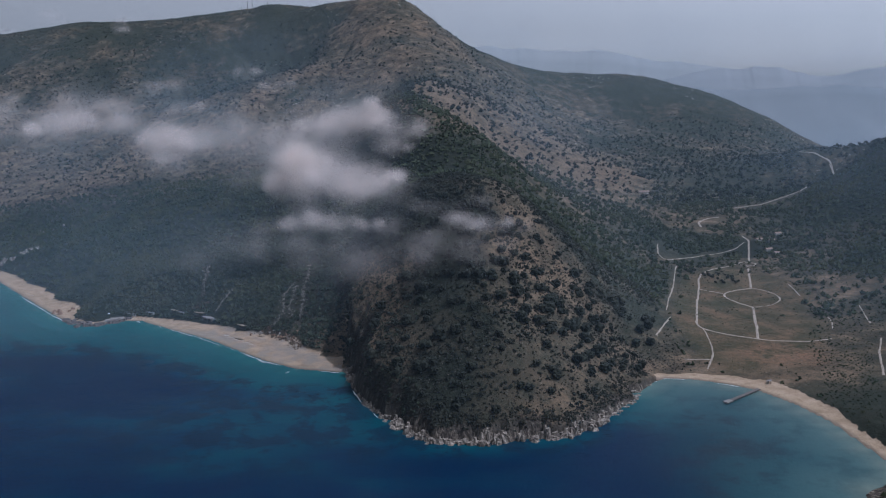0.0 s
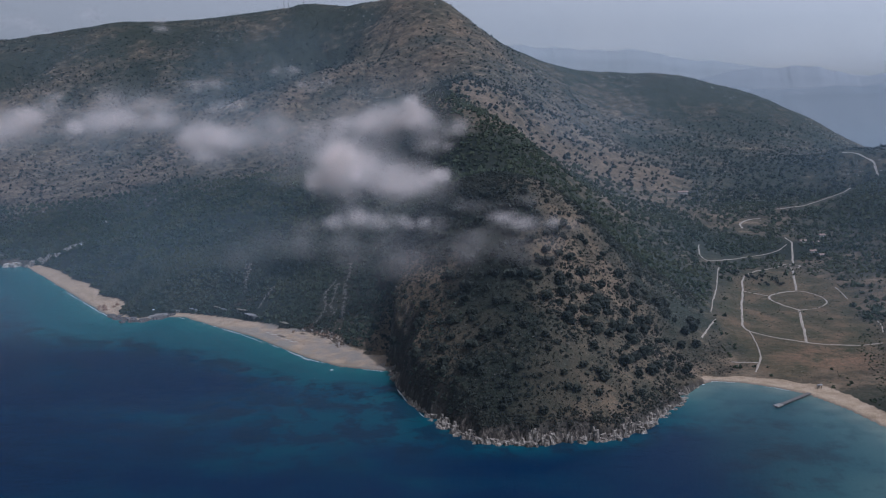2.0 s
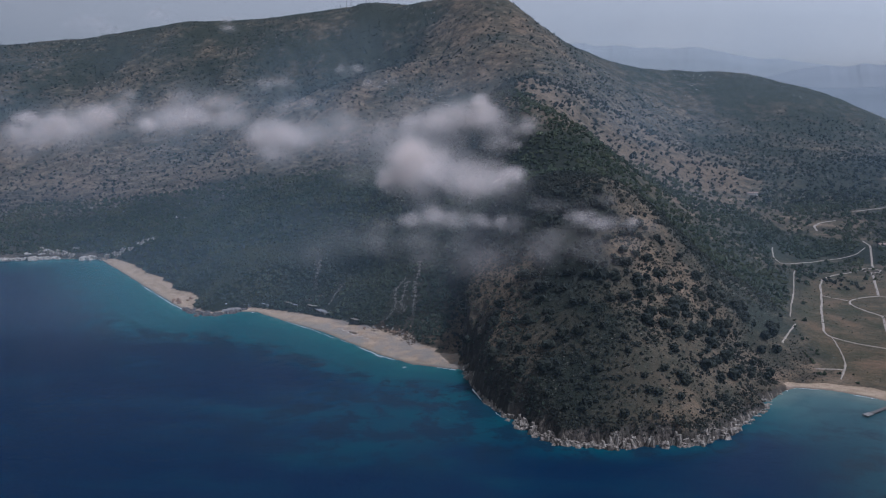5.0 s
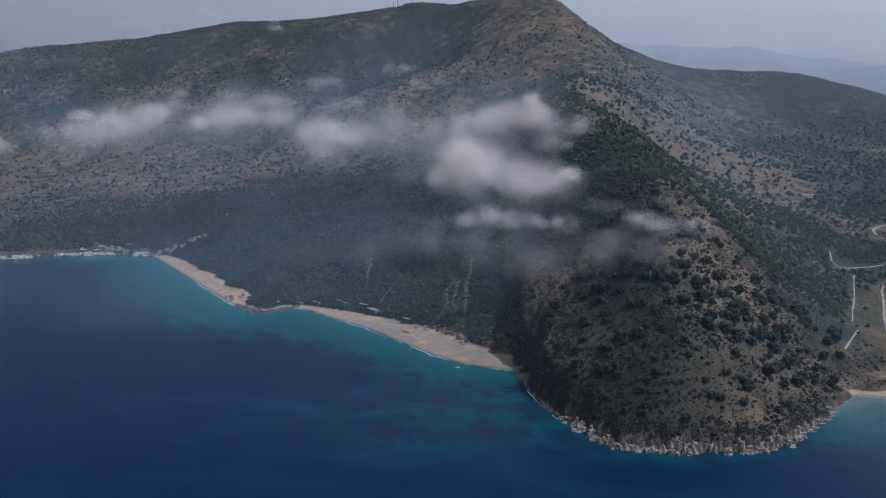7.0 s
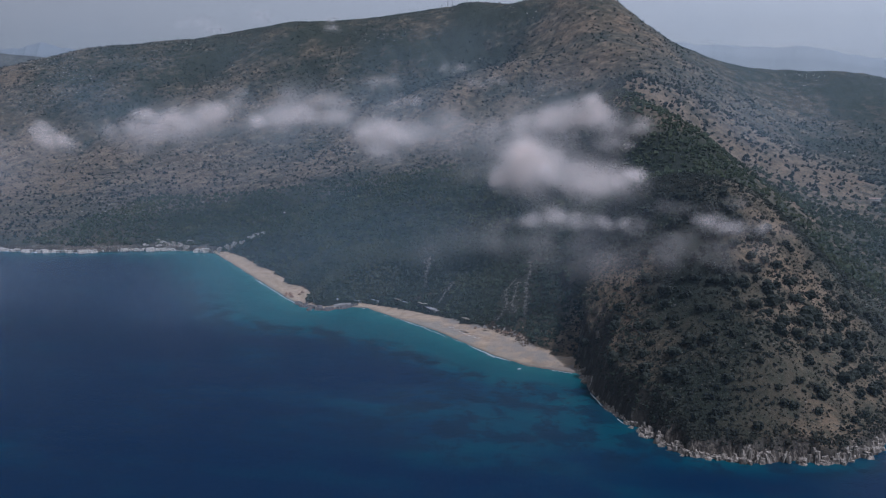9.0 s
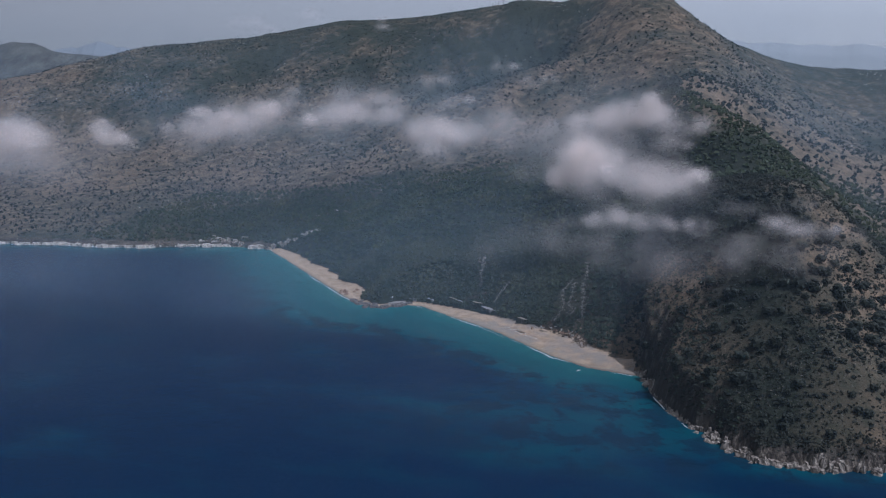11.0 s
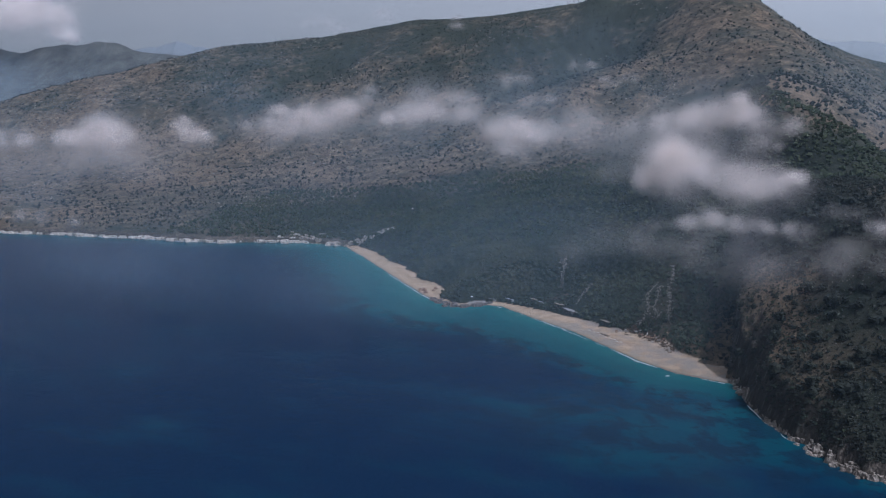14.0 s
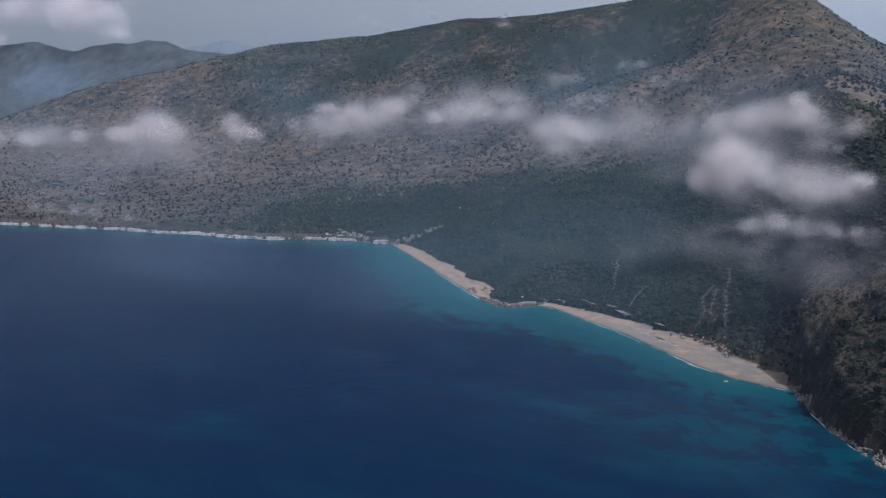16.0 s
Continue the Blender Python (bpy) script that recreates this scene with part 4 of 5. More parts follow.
ribbon("road", [(191, 897), (173, 823), (158, 763), (142, 703)], 1.6, ROAD, "rough dirt track climbing beside the meadow", ragged=0.9)
ribbon("road", [(143, 687), (122, 637)], 1.8, ROAD, "rough dirt track climbing beside the meadow", ragged=0.7)
ribbon("road", [(282, 813), (279, 772)], 1.3, ROAD, "faint dirt track in the meadow", ragged=0.9)
ribbon("road", [(278, 738), (279, 700), (270, 671)], 1.1, ROAD, "faint dirt track in the meadow", ragged=0.9)
ribbon("road", [(312, 723), (300, 673)], 1.5, ROAD, "faint dirt track at the edge of the scrub", ragged=0.9)
ribbon("road", [(292, 635), (277, 604), (259, 555)], 2.0, ROAD, "dirt track through the green scrub", ragged=0.5)
ribbon("road", FAR_TRACKS[0], 4.6, ROAD, "pale dirt road winding up the far valley", ragged=0.4, lift=0.8)
ribbon("road", FAR_TRACKS[1], 3.8, ROAD, "pale dirt road winding up the far valley", lift=0.8)
ribbon("road", FAR_TRACKS[2], 3.8, ROAD, "pale dirt road over the saddle", lift=0.8)
spill = np.concatenate([resample(np.array(way, float), 0.4) for way in CHUTES])
spill = np.concatenate([spill + 2.5 * np.stack([fbm(spill[:, 0], spill[:, 1], 14, 2, 6), 0 * spill[:, 0]], 1) + rng.normal(0, 0.9, spill.shape), spill[::3] + rng.normal(0, 2.6, spill[::3].shape)])
v, f = clump_cloud(spill[:, 0], spill[:, 1], ground_z(spill[:, 0], spill[:, 1]) + 0.5, 0.35 + 0.9 * rng.uniform(0, 1, len(spill)) ** 2, 2, 0.6, base=(OCT_V, OCT_F), size=0.75)
tagged(new("scree_stones", mesh_from("scree_stones", v, f, SCREE, False)), "pale stones spilled down the wooded slope", "stones", kind="stuff")
for k in range(26):
    u = k / 25
    x, y = -654 + 54 * u + rng.normal(0, 2.5), 982 + 34 * u + rng.normal(0, 2.0 + 3.0 * u)
    lay("rock_block", (crags + low)[int(rng.integers(10))], x, y, float(ground_z(x, y)[0]) - 0.5, rng.uniform(4, 8), "white limestone crag above the far beach", "rock", "crags above the far beach", 0.5)

for k in range(22):
    x = rng.uniform(-775, -705)
    y = 992 + 0.35 * rng.uniform(0, 60) + rng.normal(0, 3)
    lay("rock_block", (low + crags)[int(rng.integers(10))], x, y, float(ground_z(x, y)[0]) - 0.5, rng.uniform(5, 11), "pale rock face above the rocky far shore", "rock", "crags above the far shore", 0.38)

# ---- jetty ----
CONCRETE = plain("weathered_concrete", (0.20, 0.185, 0.165), 0.9, 1.5)
STEEL = plain("rusty_steel", (0.13, 0.105, 0.09), 0.7, 0.6, 0.35, 0.4)
TIMBER = plain("dark_wet_timber", (0.085, 0.075, 0.066), 0.85, 1.5, 0.3)
jetty = new("jetty")
way = Vector((143, 513, 0)) - Vector((169, 536.5, 0))
jetty.matrix_world = Matrix.Translation((169, 536.5, 0)) @ Matrix.Rotation(math.atan2(way.y, way.x), 4, "Z")
tagged(jetty, "narrow dark weathered jetty standing in the bay", "jetty")
L = way.length
bm = bmesh.new()
box(bm, -3, L, -1.3, 1.3, 1.0, 1.4, 0.06)
part("deck", built("deck", bm, TIMBER), jetty, "dark weathered deck with worn edges")
bm = bmesh.new()
box(bm, L - 5.5, L + 0.5, -1.9, 1.9, 1.02, 1.46, 0.08)
part("jetty_head", built("jetty_head", bm, CONCRETE), jetty)
bm = bmesh.new()
tapered(bm, (0, 0, -2.5), (0, 0, 1.02), 0.24, 0.22, 8)
pile = built("pile", bm, STEEL)
for k in range(8):
    for s in (-0.95, 0.95):
        part("pile", pile, jetty, at=pose(2.5 + k * (L - 4) / 7, s, 0))
bm = bmesh.new()
tapered(bm, (0, 0, 1.4), (0, 0, 1.75), 0.12, 0.17, 8)
bollard = built("bollard", bm, STEEL)
for k in range(3):
    part("bollard", bollard, jetty, at=pose(L - 1 - 6 * k, 1.05 if k else 1.5, 0.02))

# ---- beach huts, sheds and houses ----
TIN = plain("grey_roof_sheet", (0.19, 0.18, 0.172), 0.7, 1.2)
REED = plain("reed_thatch", (0.21, 0.165, 0.115), 0.95, 0.6, 0.35)
PLASTER = plain("pale_plaster", (0.34, 0.31, 0.275), 0.9, 1.4)
TILE = plain("faded_roof_tiles", (0.25, 0.17, 0.13), 0.85, 1.0, 0.3)
DARK = plain("dark_opening", (0.03, 0.028, 0.026), 0.6)
PLANK = plain("grey_planks", (0.22, 0.18, 0.14), 0.9, 0.8, 0.3)


def height(x, y):
    return float(ground_z(x, y)[0])


def shelter(x, y, turn, length, depth, tall, roof, label, category="hut", walls=True):
    """A hut or an open shelter: posts, a boarded back, a counter and an overhanging roof."""
    ob = new(category.replace(" ", "_"))
    ob.matrix_world = pose(x, y, height(x, y) - 0.05, 0, 0, turn)
    bm = bmesh.new()
    tapered(bm, (0, 0, -0.8), (0, 0, tall), 0.09, 0.07)
    post = built("post", bm, PLANK)
    for k in range(4):
        for s in (-0.46, 0.46):
            part("post", post, ob, at=pose((k / 3 - 0.5) * length * 0.94, s * depth, 0))
    bm = bmesh.new()
    box(bm, -length * 0.56, length * 0.56, -depth * 0.62, depth * 0.60, 0, 0.22, 0.05)
    for v in bm.verts:
        v.co.z += tall - 0.18 * v.co.y
    part("roof", built("roof", bm, roof), ob)
    if walls:
        bm = bmesh.new()
        box(bm, -length * 0.45, length * 0.45, 0.1 * depth, 0.44 * depth, -0.8, tall - 0.25 - 0.1 * depth, 0.03)
        w = part("wall", built("wall", bm, PLASTER), ob)
        bm = bmesh.new()
        box(bm, -0.45, 0.45, -0.05, 0.05, 0, 2.0, 0.02)
        part("door", built("door", bm, DARK), w, at=pose(-0.2 * length, 0.1 * depth - 0.02, 0))
        bm = bmesh.new()
        box(bm, -0.6, 0.6, -0.05, 0.05, 0.9, 1.8, 0.02)
        part("window", built("window", bm, DARK), w, at=pose(0.15 * length, 0.1 * depth - 0.02, 0))
    return tagged(ob, label, category)


shelter(-267, 714, -48, 11, 6.5, 3.0, TIN, "low beach bar with a grey sheet roof at the wood's edge", "beach bar")
shelter(-279, 725, -40, 8, 6, 2.8, REED, "reed-roofed shelter among the trees behind the beach", "shelter", False)
shelter(-227, 688, -42, 9, 4.5, 2.6, REED, "open reed-roofed shade shelter standing on the sand", "shelter", False)
shelter(-333, 741, -30, 8, 4.0, 2.5, TIN, "small hut with a pale sheet roof behind the beach", "hut")
shelter(-307, 735, -36, 6, 4.0, 2.4, REED, "small reed hut at the back of the beach", "hut")
shelter(-351, 741, -20, 7, 4.0, 2.2, TIN, "grey shed above the boulders", "shed")


def landing():
    """A flat concrete landing with a stepped edge, set among the rocks."""
    ob = new("concrete_landing")
    ob.matrix_world = pose(-364, 732, 0.9, 0, 0, 22)
    for name, x0, x1, y0, y1, z0, z1 in (("slab", -9, 8, -3.2, 3.6, -2.0, 0.55), ("lower_step", -10.5, 4, -5.4, -3.2, -2.4, 0.05), ("kerb", -9, 8, 3.6, 4.3, -1.5, 1.1)):
        bm = bmesh.new()
        box(bm, x0, x1, y0, y1, z0, z1, 0.12)
        part(name, built(name, bm, CONCRETE), ob)
    return tagged(ob, "flat grey concrete landing among the shore rocks", "landing")


landing()


def parasol(x, y):
    ob = new("beach_parasol")
    ob.matrix_world = pose(x, y, height(x, y) - 0.1)
    bm = bmesh.new()
    tapered(bm, (0, 0, -0.5), (0, 0, 3.2), 0.05, 0.04)
    part("pole", built("pole", bm, PLANK), ob)
    bm = bmesh.new()
    bmesh.ops.create_cone(bm, cap_ends=True, segments=8, radius1=1.25, radius2=0.06, depth=0.5, matrix=Matrix.Translation((0, 0, 3.0)))
    part("canopy", built("canopy", bm, CANVAS), ob, "white canvas canopy")
    return tagged(ob, "white beach parasol standing beside the concrete landing", "parasol")


CANVAS = plain("white_canvas", (0.66, 0.65, 0.62), 0.8, 0.8, 0.08)
parasol(-371, 735)


def lounger(x, y, turn):
    ob = new("sun_lounger")
    ob.matrix_world = pose(x, y, height(x, y) - 0.02, 0, 0, turn)
    bm = bmesh.new()
    box(bm, -1.0, 0.35, -0.33, 0.33, 0.30, 0.38, 0.02)
    part("bed", built("bed", bm, CANVAS), ob)
    bm = bmesh.new()
    box(bm, 0.0, 0.8, -0.33, 0.33, 0.0, 0.07, 0.02)
    part("backrest", built("backrest", bm, CANVAS), ob, at=pose(0.35, 0, 0.31, 0, -35, 0))
    bm = bmesh.new()
    tapered(bm, (0, 0, -0.1), (0, 0, 0.31), 0.03, 0.03)
    leg = built("leg", bm, PLANK)
    for a in (-0.85, 0.25):
        for b in (-0.28, 0.28):
            part("leg", leg, ob, at=pose(a, b, 0))
    return tagged(ob, "pale sun lounger on the grey shingle", "lounger", "loungers on the beach")


for k in range(12):
    lounger(-238 + 2.9 * k + rng.normal(0, 0.3), 672 - 2.6 * k + 2.2 * (k % 2) + rng.normal(0, 0.3), 225 + rng.normal(0, 6))

SEAWEED = plain("dry_seaweed", (0.105, 0.078, 0.05), 0.95, 1.2, 0.4)


def heap(name, x, y, length, wide, turn, mat, label, category):
    """A low uneven mound."""
    bm = bmesh.new()
    bmesh.ops.create_icosphere(bm, subdivisions=3, radius=1.0)
    for v in bm.verts:
        k = 1 + 0.35 * noise.noise(v.co * 2.3 + Vector((x, y, 0)))
        v.co = Vector((v.co.x * length * k, v.co.y * wide * k, max(v.co.z, -0.4) * 0.6 * k))
    ob = new(name, built(name, bm, mat, True))
    ob.matrix_world = pose(x, y, height(x, y), 0, 0, turn)
    return tagged(ob, label, category)


heap("seaweed_heap", -222, 662, 5.5, 1.6, -35, SEAWEED, "long heap of dry brown seaweed on the sand", "seaweed")
heap("seaweed_heap", -205, 667, 2.6, 1.2, -20, SEAWEED, "small heap of dry brown seaweed on the sand", "seaweed")
shelter(-262, 711, -48, 6, 4.5, 2.6, TIN, "low open shade roof joined to the beach bar terrace", "shelter", False)
shelter(-299, 731, -38, 5, 3.5, 2.3, TIN, "small grey roofed stall behind the beach", "hut")

DRY_LEAF = leaf_material("dry_brush_leaves", (0.045, 0.032, 0.020), (0.115, 0.085, 0.055))
bx = rng.uniform(0, 1, 420)
by = rng.normal(0, 1, 420)
hx_, hy_ = -206 + 56 * bx + 2.2 * by, 682 - 52 * bx + 3.4 * by
hx_, hy_ = np.concatenate([hx_, rng.normal(-286, 6, 60)]), np.concatenate([hy_, rng.normal(736, 3, 60)])
v, f = clump_cloud(hx_, hy_, ground_z(hx_, hy_) - 0.1, rng.uniform(0.4, 1.5, hx_.size), 4, 0.8, base=(OCT_V, OCT_F), size=0.6)
tagged(new("dry_brush", mesh_from("dry_brush", v, f, DRY_LEAF, False)), "dry brown brush along the back of the beach", "brush", kind="stuff")


def house(x, y, turn, length, depth, tall, label):
    ob = new("house")
    ob.matrix_world = pose(x, y, height(x, y) - 0.2, 0, 0, turn)
    bm = bmesh.new()
    box(bm, -length / 2, length / 2, -depth / 2, depth / 2, -1.2, tall)
    part("wall", built("wall", bm, PLASTER), ob)
    bm = bmesh.new()
    e, r = 0.5, depth * 0.28
    pts = [bm.verts.new(p) for p in ((-length / 2 - e, -depth / 2 - e, tall), (length / 2 + e, -depth / 2 - e, tall), (length / 2 + e, depth / 2 + e, tall), (-length / 2 - e, depth / 2 + e, tall),
                                     (-length / 2 - e, 0, tall + r), (length / 2 + e, 0, tall + r))]
    for f in ((0, 1, 5, 4), (2, 3, 4, 5), (0, 4, 3), (1, 2, 5), (3, 2, 1, 0)):
        bm.faces.new([pts[i] for i in f])
    part("roof", built("roof", bm, TILE), ob)
    bm = bmesh.new()
    box(bm, -0.5, 0.5, -0.06, 0.06, 1.0, 2.1)
    pane = built("window", bm, DARK)
    n = max(2, int(length / 3.2))
    for k in range(n):
        part("window" if k else "door", pane, ob, at=pose((k + 0.5) / n * length - length / 2, -depth / 2 - 0.02, -1.0 if k == 0 else 0))
    return tagged(ob, label, "house")


house(318, 1027, 15, 9, 5, 2.8, "long low plastered house with a faded roof by the road")
house(330, 1017, 15, 7, 4.5, 2.6, "low plastered house with a faded roof among bushes")
house(345, 1042, 15, 8, 5, 2.7, "low plastered house with a faded roof among bushes")
house(315, 981, 20, 8, 4, 2.5, "low pale shed beside the meadow road")
house(319, 960, 20, 9, 4, 2.5, "low pale shed beside the meadow road")
house(227, 1322, 10, 16, 5, 2.8, "long low pale shed on the bare slope")

shelter(181, 549, 60, 3.2, 2.6, 2.2, TIN, "small pale hut on the bay beach beside the jetty", "hut")

# ---- masts on the crest ----
def mast(x, y, tall):
    ob = new("radio_mast")
    z = height(x, y)
    ob.matrix_world = pose(x, y, z - 1.0)
    bm = bmesh.new()
    tapered(bm, (0, 0, 0), (0, 0, 0.8), 2.4, 2.2, 8)
    part("footing", built("footing", bm, CONCRETE), ob)
    legs = [(1.1, 0), (-0.55, 0.95), (-0.55, -0.95)]
    for a in legs:
        bm = bmesh.new()
        tapered(bm, (*a, 0.5), (a[0] * 0.3, a[1] * 0.3, tall), 0.22, 0.14)
        part("leg", built("leg", bm, STEEL), ob)
    bm = bmesh.new()
    for k in range(8):
        f0, f1 = 1 - 0.7 * k / 8, 1 - 0.7 * (k + 1) / 8
        for a, b in zip(legs, legs[1:] + legs[:1]):
            tapered(bm, (a[0] * f0, a[1] * f0, 0.5 + tall * k / 8), (b[0] * f1, b[1] * f1, tall * (k + 1) / 8), 0.09, 0.09, 4)
    part("bracing", built("bracing", bm, STEEL), ob)
    bm = bmesh.new()
    for k in range(3):
        tapered(bm, (0.9, 0, tall * (0.6 + 0.12 * k)), (1.3, 0, tall * (0.6 + 0.12 * k)), 0.7, 0.7, 10)
    part("dish", built("dish", bm, TIN), ob)
    return tagged(ob, "tall thin lattice radio mast on the mountain crest", "radio mast", "masts on the crest")


for x, tall in ((-677, 20), (-660, 32), (-648, 34), (-607, 15)):
    mast(x, 2198, tall)

# ---- small boat off the beach ----
HULL = plain("white_hull", (0.72, 0.72, 0.70), 0.4, 1.0, 0.08)
boat = new("motor_boat")
boat.matrix_world = pose(-158, 576, 0, 0, 0, 25) @ Matrix.Diagonal((0.55, 0.55, 0.55, 1))
bm = bmesh.new()
rings = []
for k in range(7):
    x = -2.4 + 0.8 * k
    w = 0.95 * (1 - max(0, (k - 3) / 3.2) ** 2)
    rings.append([bm.verts.new(p) for p in ((x, -w, 0.62 + 0.05 * k), (x, -0.7 * w, 0.0), (x, 0, -0.25), (x, 0.7 * w, 0.0), (x, w, 0.62 + 0.05 * k))])
for a, b in zip(rings[:-1], rings[1:]):
    for i in range(4):
        bm.faces.new((a[i], a[i + 1], b[i + 1], b[i]))
bm.faces.new(rings[0])
part("hull", built("hull", bm, HULL), boat)
bm = bmesh.new()
box(bm, -2.2, 1.5, -0.75, 0.75, 0.32, 0.40)
part("floor_board", built("floor_board", bm, PLANK), boat)
bm = bmesh.new()
box(bm, -2.75, -2.4, -0.22, 0.22, 0.1, 1.05, 0.08)
part("outboard_motor", built("outboard_motor", bm, DARK), boat)
bm = bmesh.new()
box(bm, -0.3, 0.3, -0.45, 0.45, 0.4, 1.15, 0.08)
part("console", built("console", bm, HULL), boat)
tagged(boat, "small white motor boat afloat close to the beach", "boat")

# ---- surf ----
FOAM = plain("sea_foam", (0.80, 0.82, 0.82), 0.7, 1.0, 0.1)


def surf(name, rows, out, wide, seed, gate, label):
    p = resample(np.array(rows, float), 2.0)
    way = np.gradient(p[:, :2], axis=0)
    way /= np.hypot(*way.T)[:, None]
    sea_side = np.stack([way[:, 1], -way[:, 0]], 1)
    u = np.arange(len(p)) * 2.0
    w = wide * np.clip(2.2 * (fbm(u, u * 0, 40, 4, seed) + gate), 0, 1.2)
    a = p[:, :2] + sea_side * (out + 0.8 * fbm(u, u * 0, 9, 2, seed + 5))[:, None]
    b = a + sea_side * w[:, None]
    n = len(p)
    v = np.concatenate([np.column_stack([a, np.full(n, 0.06)]), np.column_stack([b, np.full(n, 0.06)])])
    i = np.nonzero((w[:-1] > 0.15) & (w[1:] > 0.15))[0]
    return tagged(new(name, mesh_from(name, v, np.stack([i, i + n, i + n + 1, i + 1], 1), FOAM)), label, "foam", kind="stuff")


surf("surf", BEACHES, 0.2, 0.5, 3, 0.25, "thin white line of surf along the beach")
surf("surf", BEACHES[8:], 1.9, 0.5, 8, -0.05, "second thin line of white surf off the beach")
surf("surf", HEADLAND, 2.0, 1.3, 11, -0.37, "patches of white foam at the foot of the cliff")
surf("surf", BAY[:10], 0.1, 0.5, 15, -0.12, "thin line of surf along the bay beach")
surf("surf", WEST_COAST[2:], 0.5, 2.5, 19, 0.0, "white foam along the rocky shore")

# ---- far hills ----
def hills(name, crest, depth, foot, mat, label, rough=26, seed=0):
    """A range of hills along a crest, falling to both sides."""
    c = np.array(crest, float)
    t = np.linspace(0, 1, 220)
    s = np.linspace(0, 1, len(c))
    line = np.stack([np.interp(t, s, c[:, k]) for k in range(3)], 1)
    line[:, 2] += rough * fbm(t * 4000, t * 0, 420, 3, seed)
    rows = []
    for k in np.linspace(-1, 1, 25):
        fall = 1 - abs(k) ** 0.8
        y = line[:, 1] + depth * k
        z = foot + (line[:, 2] - foot) * fall + rough * 1.6 * (1 - abs(2 * abs(k) - 1)) * fbm(line[:, 0], y, 260, 3, seed + 3)
        rows.append(np.column_stack([line[:, 0], y, z]))
    v, n = np.concatenate(rows), len(t)
    i = (np.arange(24)[:, None] * n + np.arange(n - 1)[None]).ravel()
    return tagged(new(name, mesh_from(name, v, np.stack([i, i + 1, i + n + 1, i + n], 1), mat)), label, "hills", kind="structure")


HILL = plain("far_hill_scrub", (0.055, 0.054, 0.045), 0.95, 60.0, 0.5)


# low emission stands in for the haze that pales far land
def glowing_distance(name, colour, glow):
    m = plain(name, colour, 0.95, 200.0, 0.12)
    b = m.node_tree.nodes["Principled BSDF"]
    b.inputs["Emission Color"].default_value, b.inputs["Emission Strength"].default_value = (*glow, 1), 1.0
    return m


FAR_RANGE = glowing_distance("glowing_farthest_range", (0.10, 0.10, 0.11), (0.185, 0.190, 0.168))
MID_RANGE = glowing_distance("glowing_distant_range", (0.09, 0.09, 0.10), (0.150, 0.157, 0.145))
NEAR_RANGE = glowing_distance("glowing_distant_hills", (0.08, 0.08, 0.09), (0.115, 0.127, 0.120))
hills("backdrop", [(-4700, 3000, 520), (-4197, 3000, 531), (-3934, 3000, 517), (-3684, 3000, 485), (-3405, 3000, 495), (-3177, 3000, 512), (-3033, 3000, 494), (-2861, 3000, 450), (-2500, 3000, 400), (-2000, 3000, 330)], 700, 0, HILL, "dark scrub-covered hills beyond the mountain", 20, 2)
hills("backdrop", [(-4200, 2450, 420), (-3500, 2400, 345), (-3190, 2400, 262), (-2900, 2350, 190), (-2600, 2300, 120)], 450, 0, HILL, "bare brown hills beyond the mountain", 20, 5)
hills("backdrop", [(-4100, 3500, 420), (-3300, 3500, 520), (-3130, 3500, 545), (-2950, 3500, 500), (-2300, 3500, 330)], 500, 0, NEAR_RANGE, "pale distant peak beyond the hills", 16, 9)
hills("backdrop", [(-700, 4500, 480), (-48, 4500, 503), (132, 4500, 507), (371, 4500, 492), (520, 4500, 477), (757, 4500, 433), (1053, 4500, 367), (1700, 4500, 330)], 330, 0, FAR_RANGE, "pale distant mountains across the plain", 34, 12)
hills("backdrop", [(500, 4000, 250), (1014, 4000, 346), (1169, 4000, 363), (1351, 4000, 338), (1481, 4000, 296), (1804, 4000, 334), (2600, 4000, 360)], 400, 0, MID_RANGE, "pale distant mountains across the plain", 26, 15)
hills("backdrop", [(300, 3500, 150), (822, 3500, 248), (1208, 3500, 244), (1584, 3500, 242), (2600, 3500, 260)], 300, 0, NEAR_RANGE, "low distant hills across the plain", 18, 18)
# the plain shares the emission that stands in for haze
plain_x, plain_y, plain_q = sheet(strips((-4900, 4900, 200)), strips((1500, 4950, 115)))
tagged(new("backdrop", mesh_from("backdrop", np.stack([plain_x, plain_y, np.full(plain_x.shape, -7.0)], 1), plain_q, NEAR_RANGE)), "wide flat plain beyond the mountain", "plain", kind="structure")

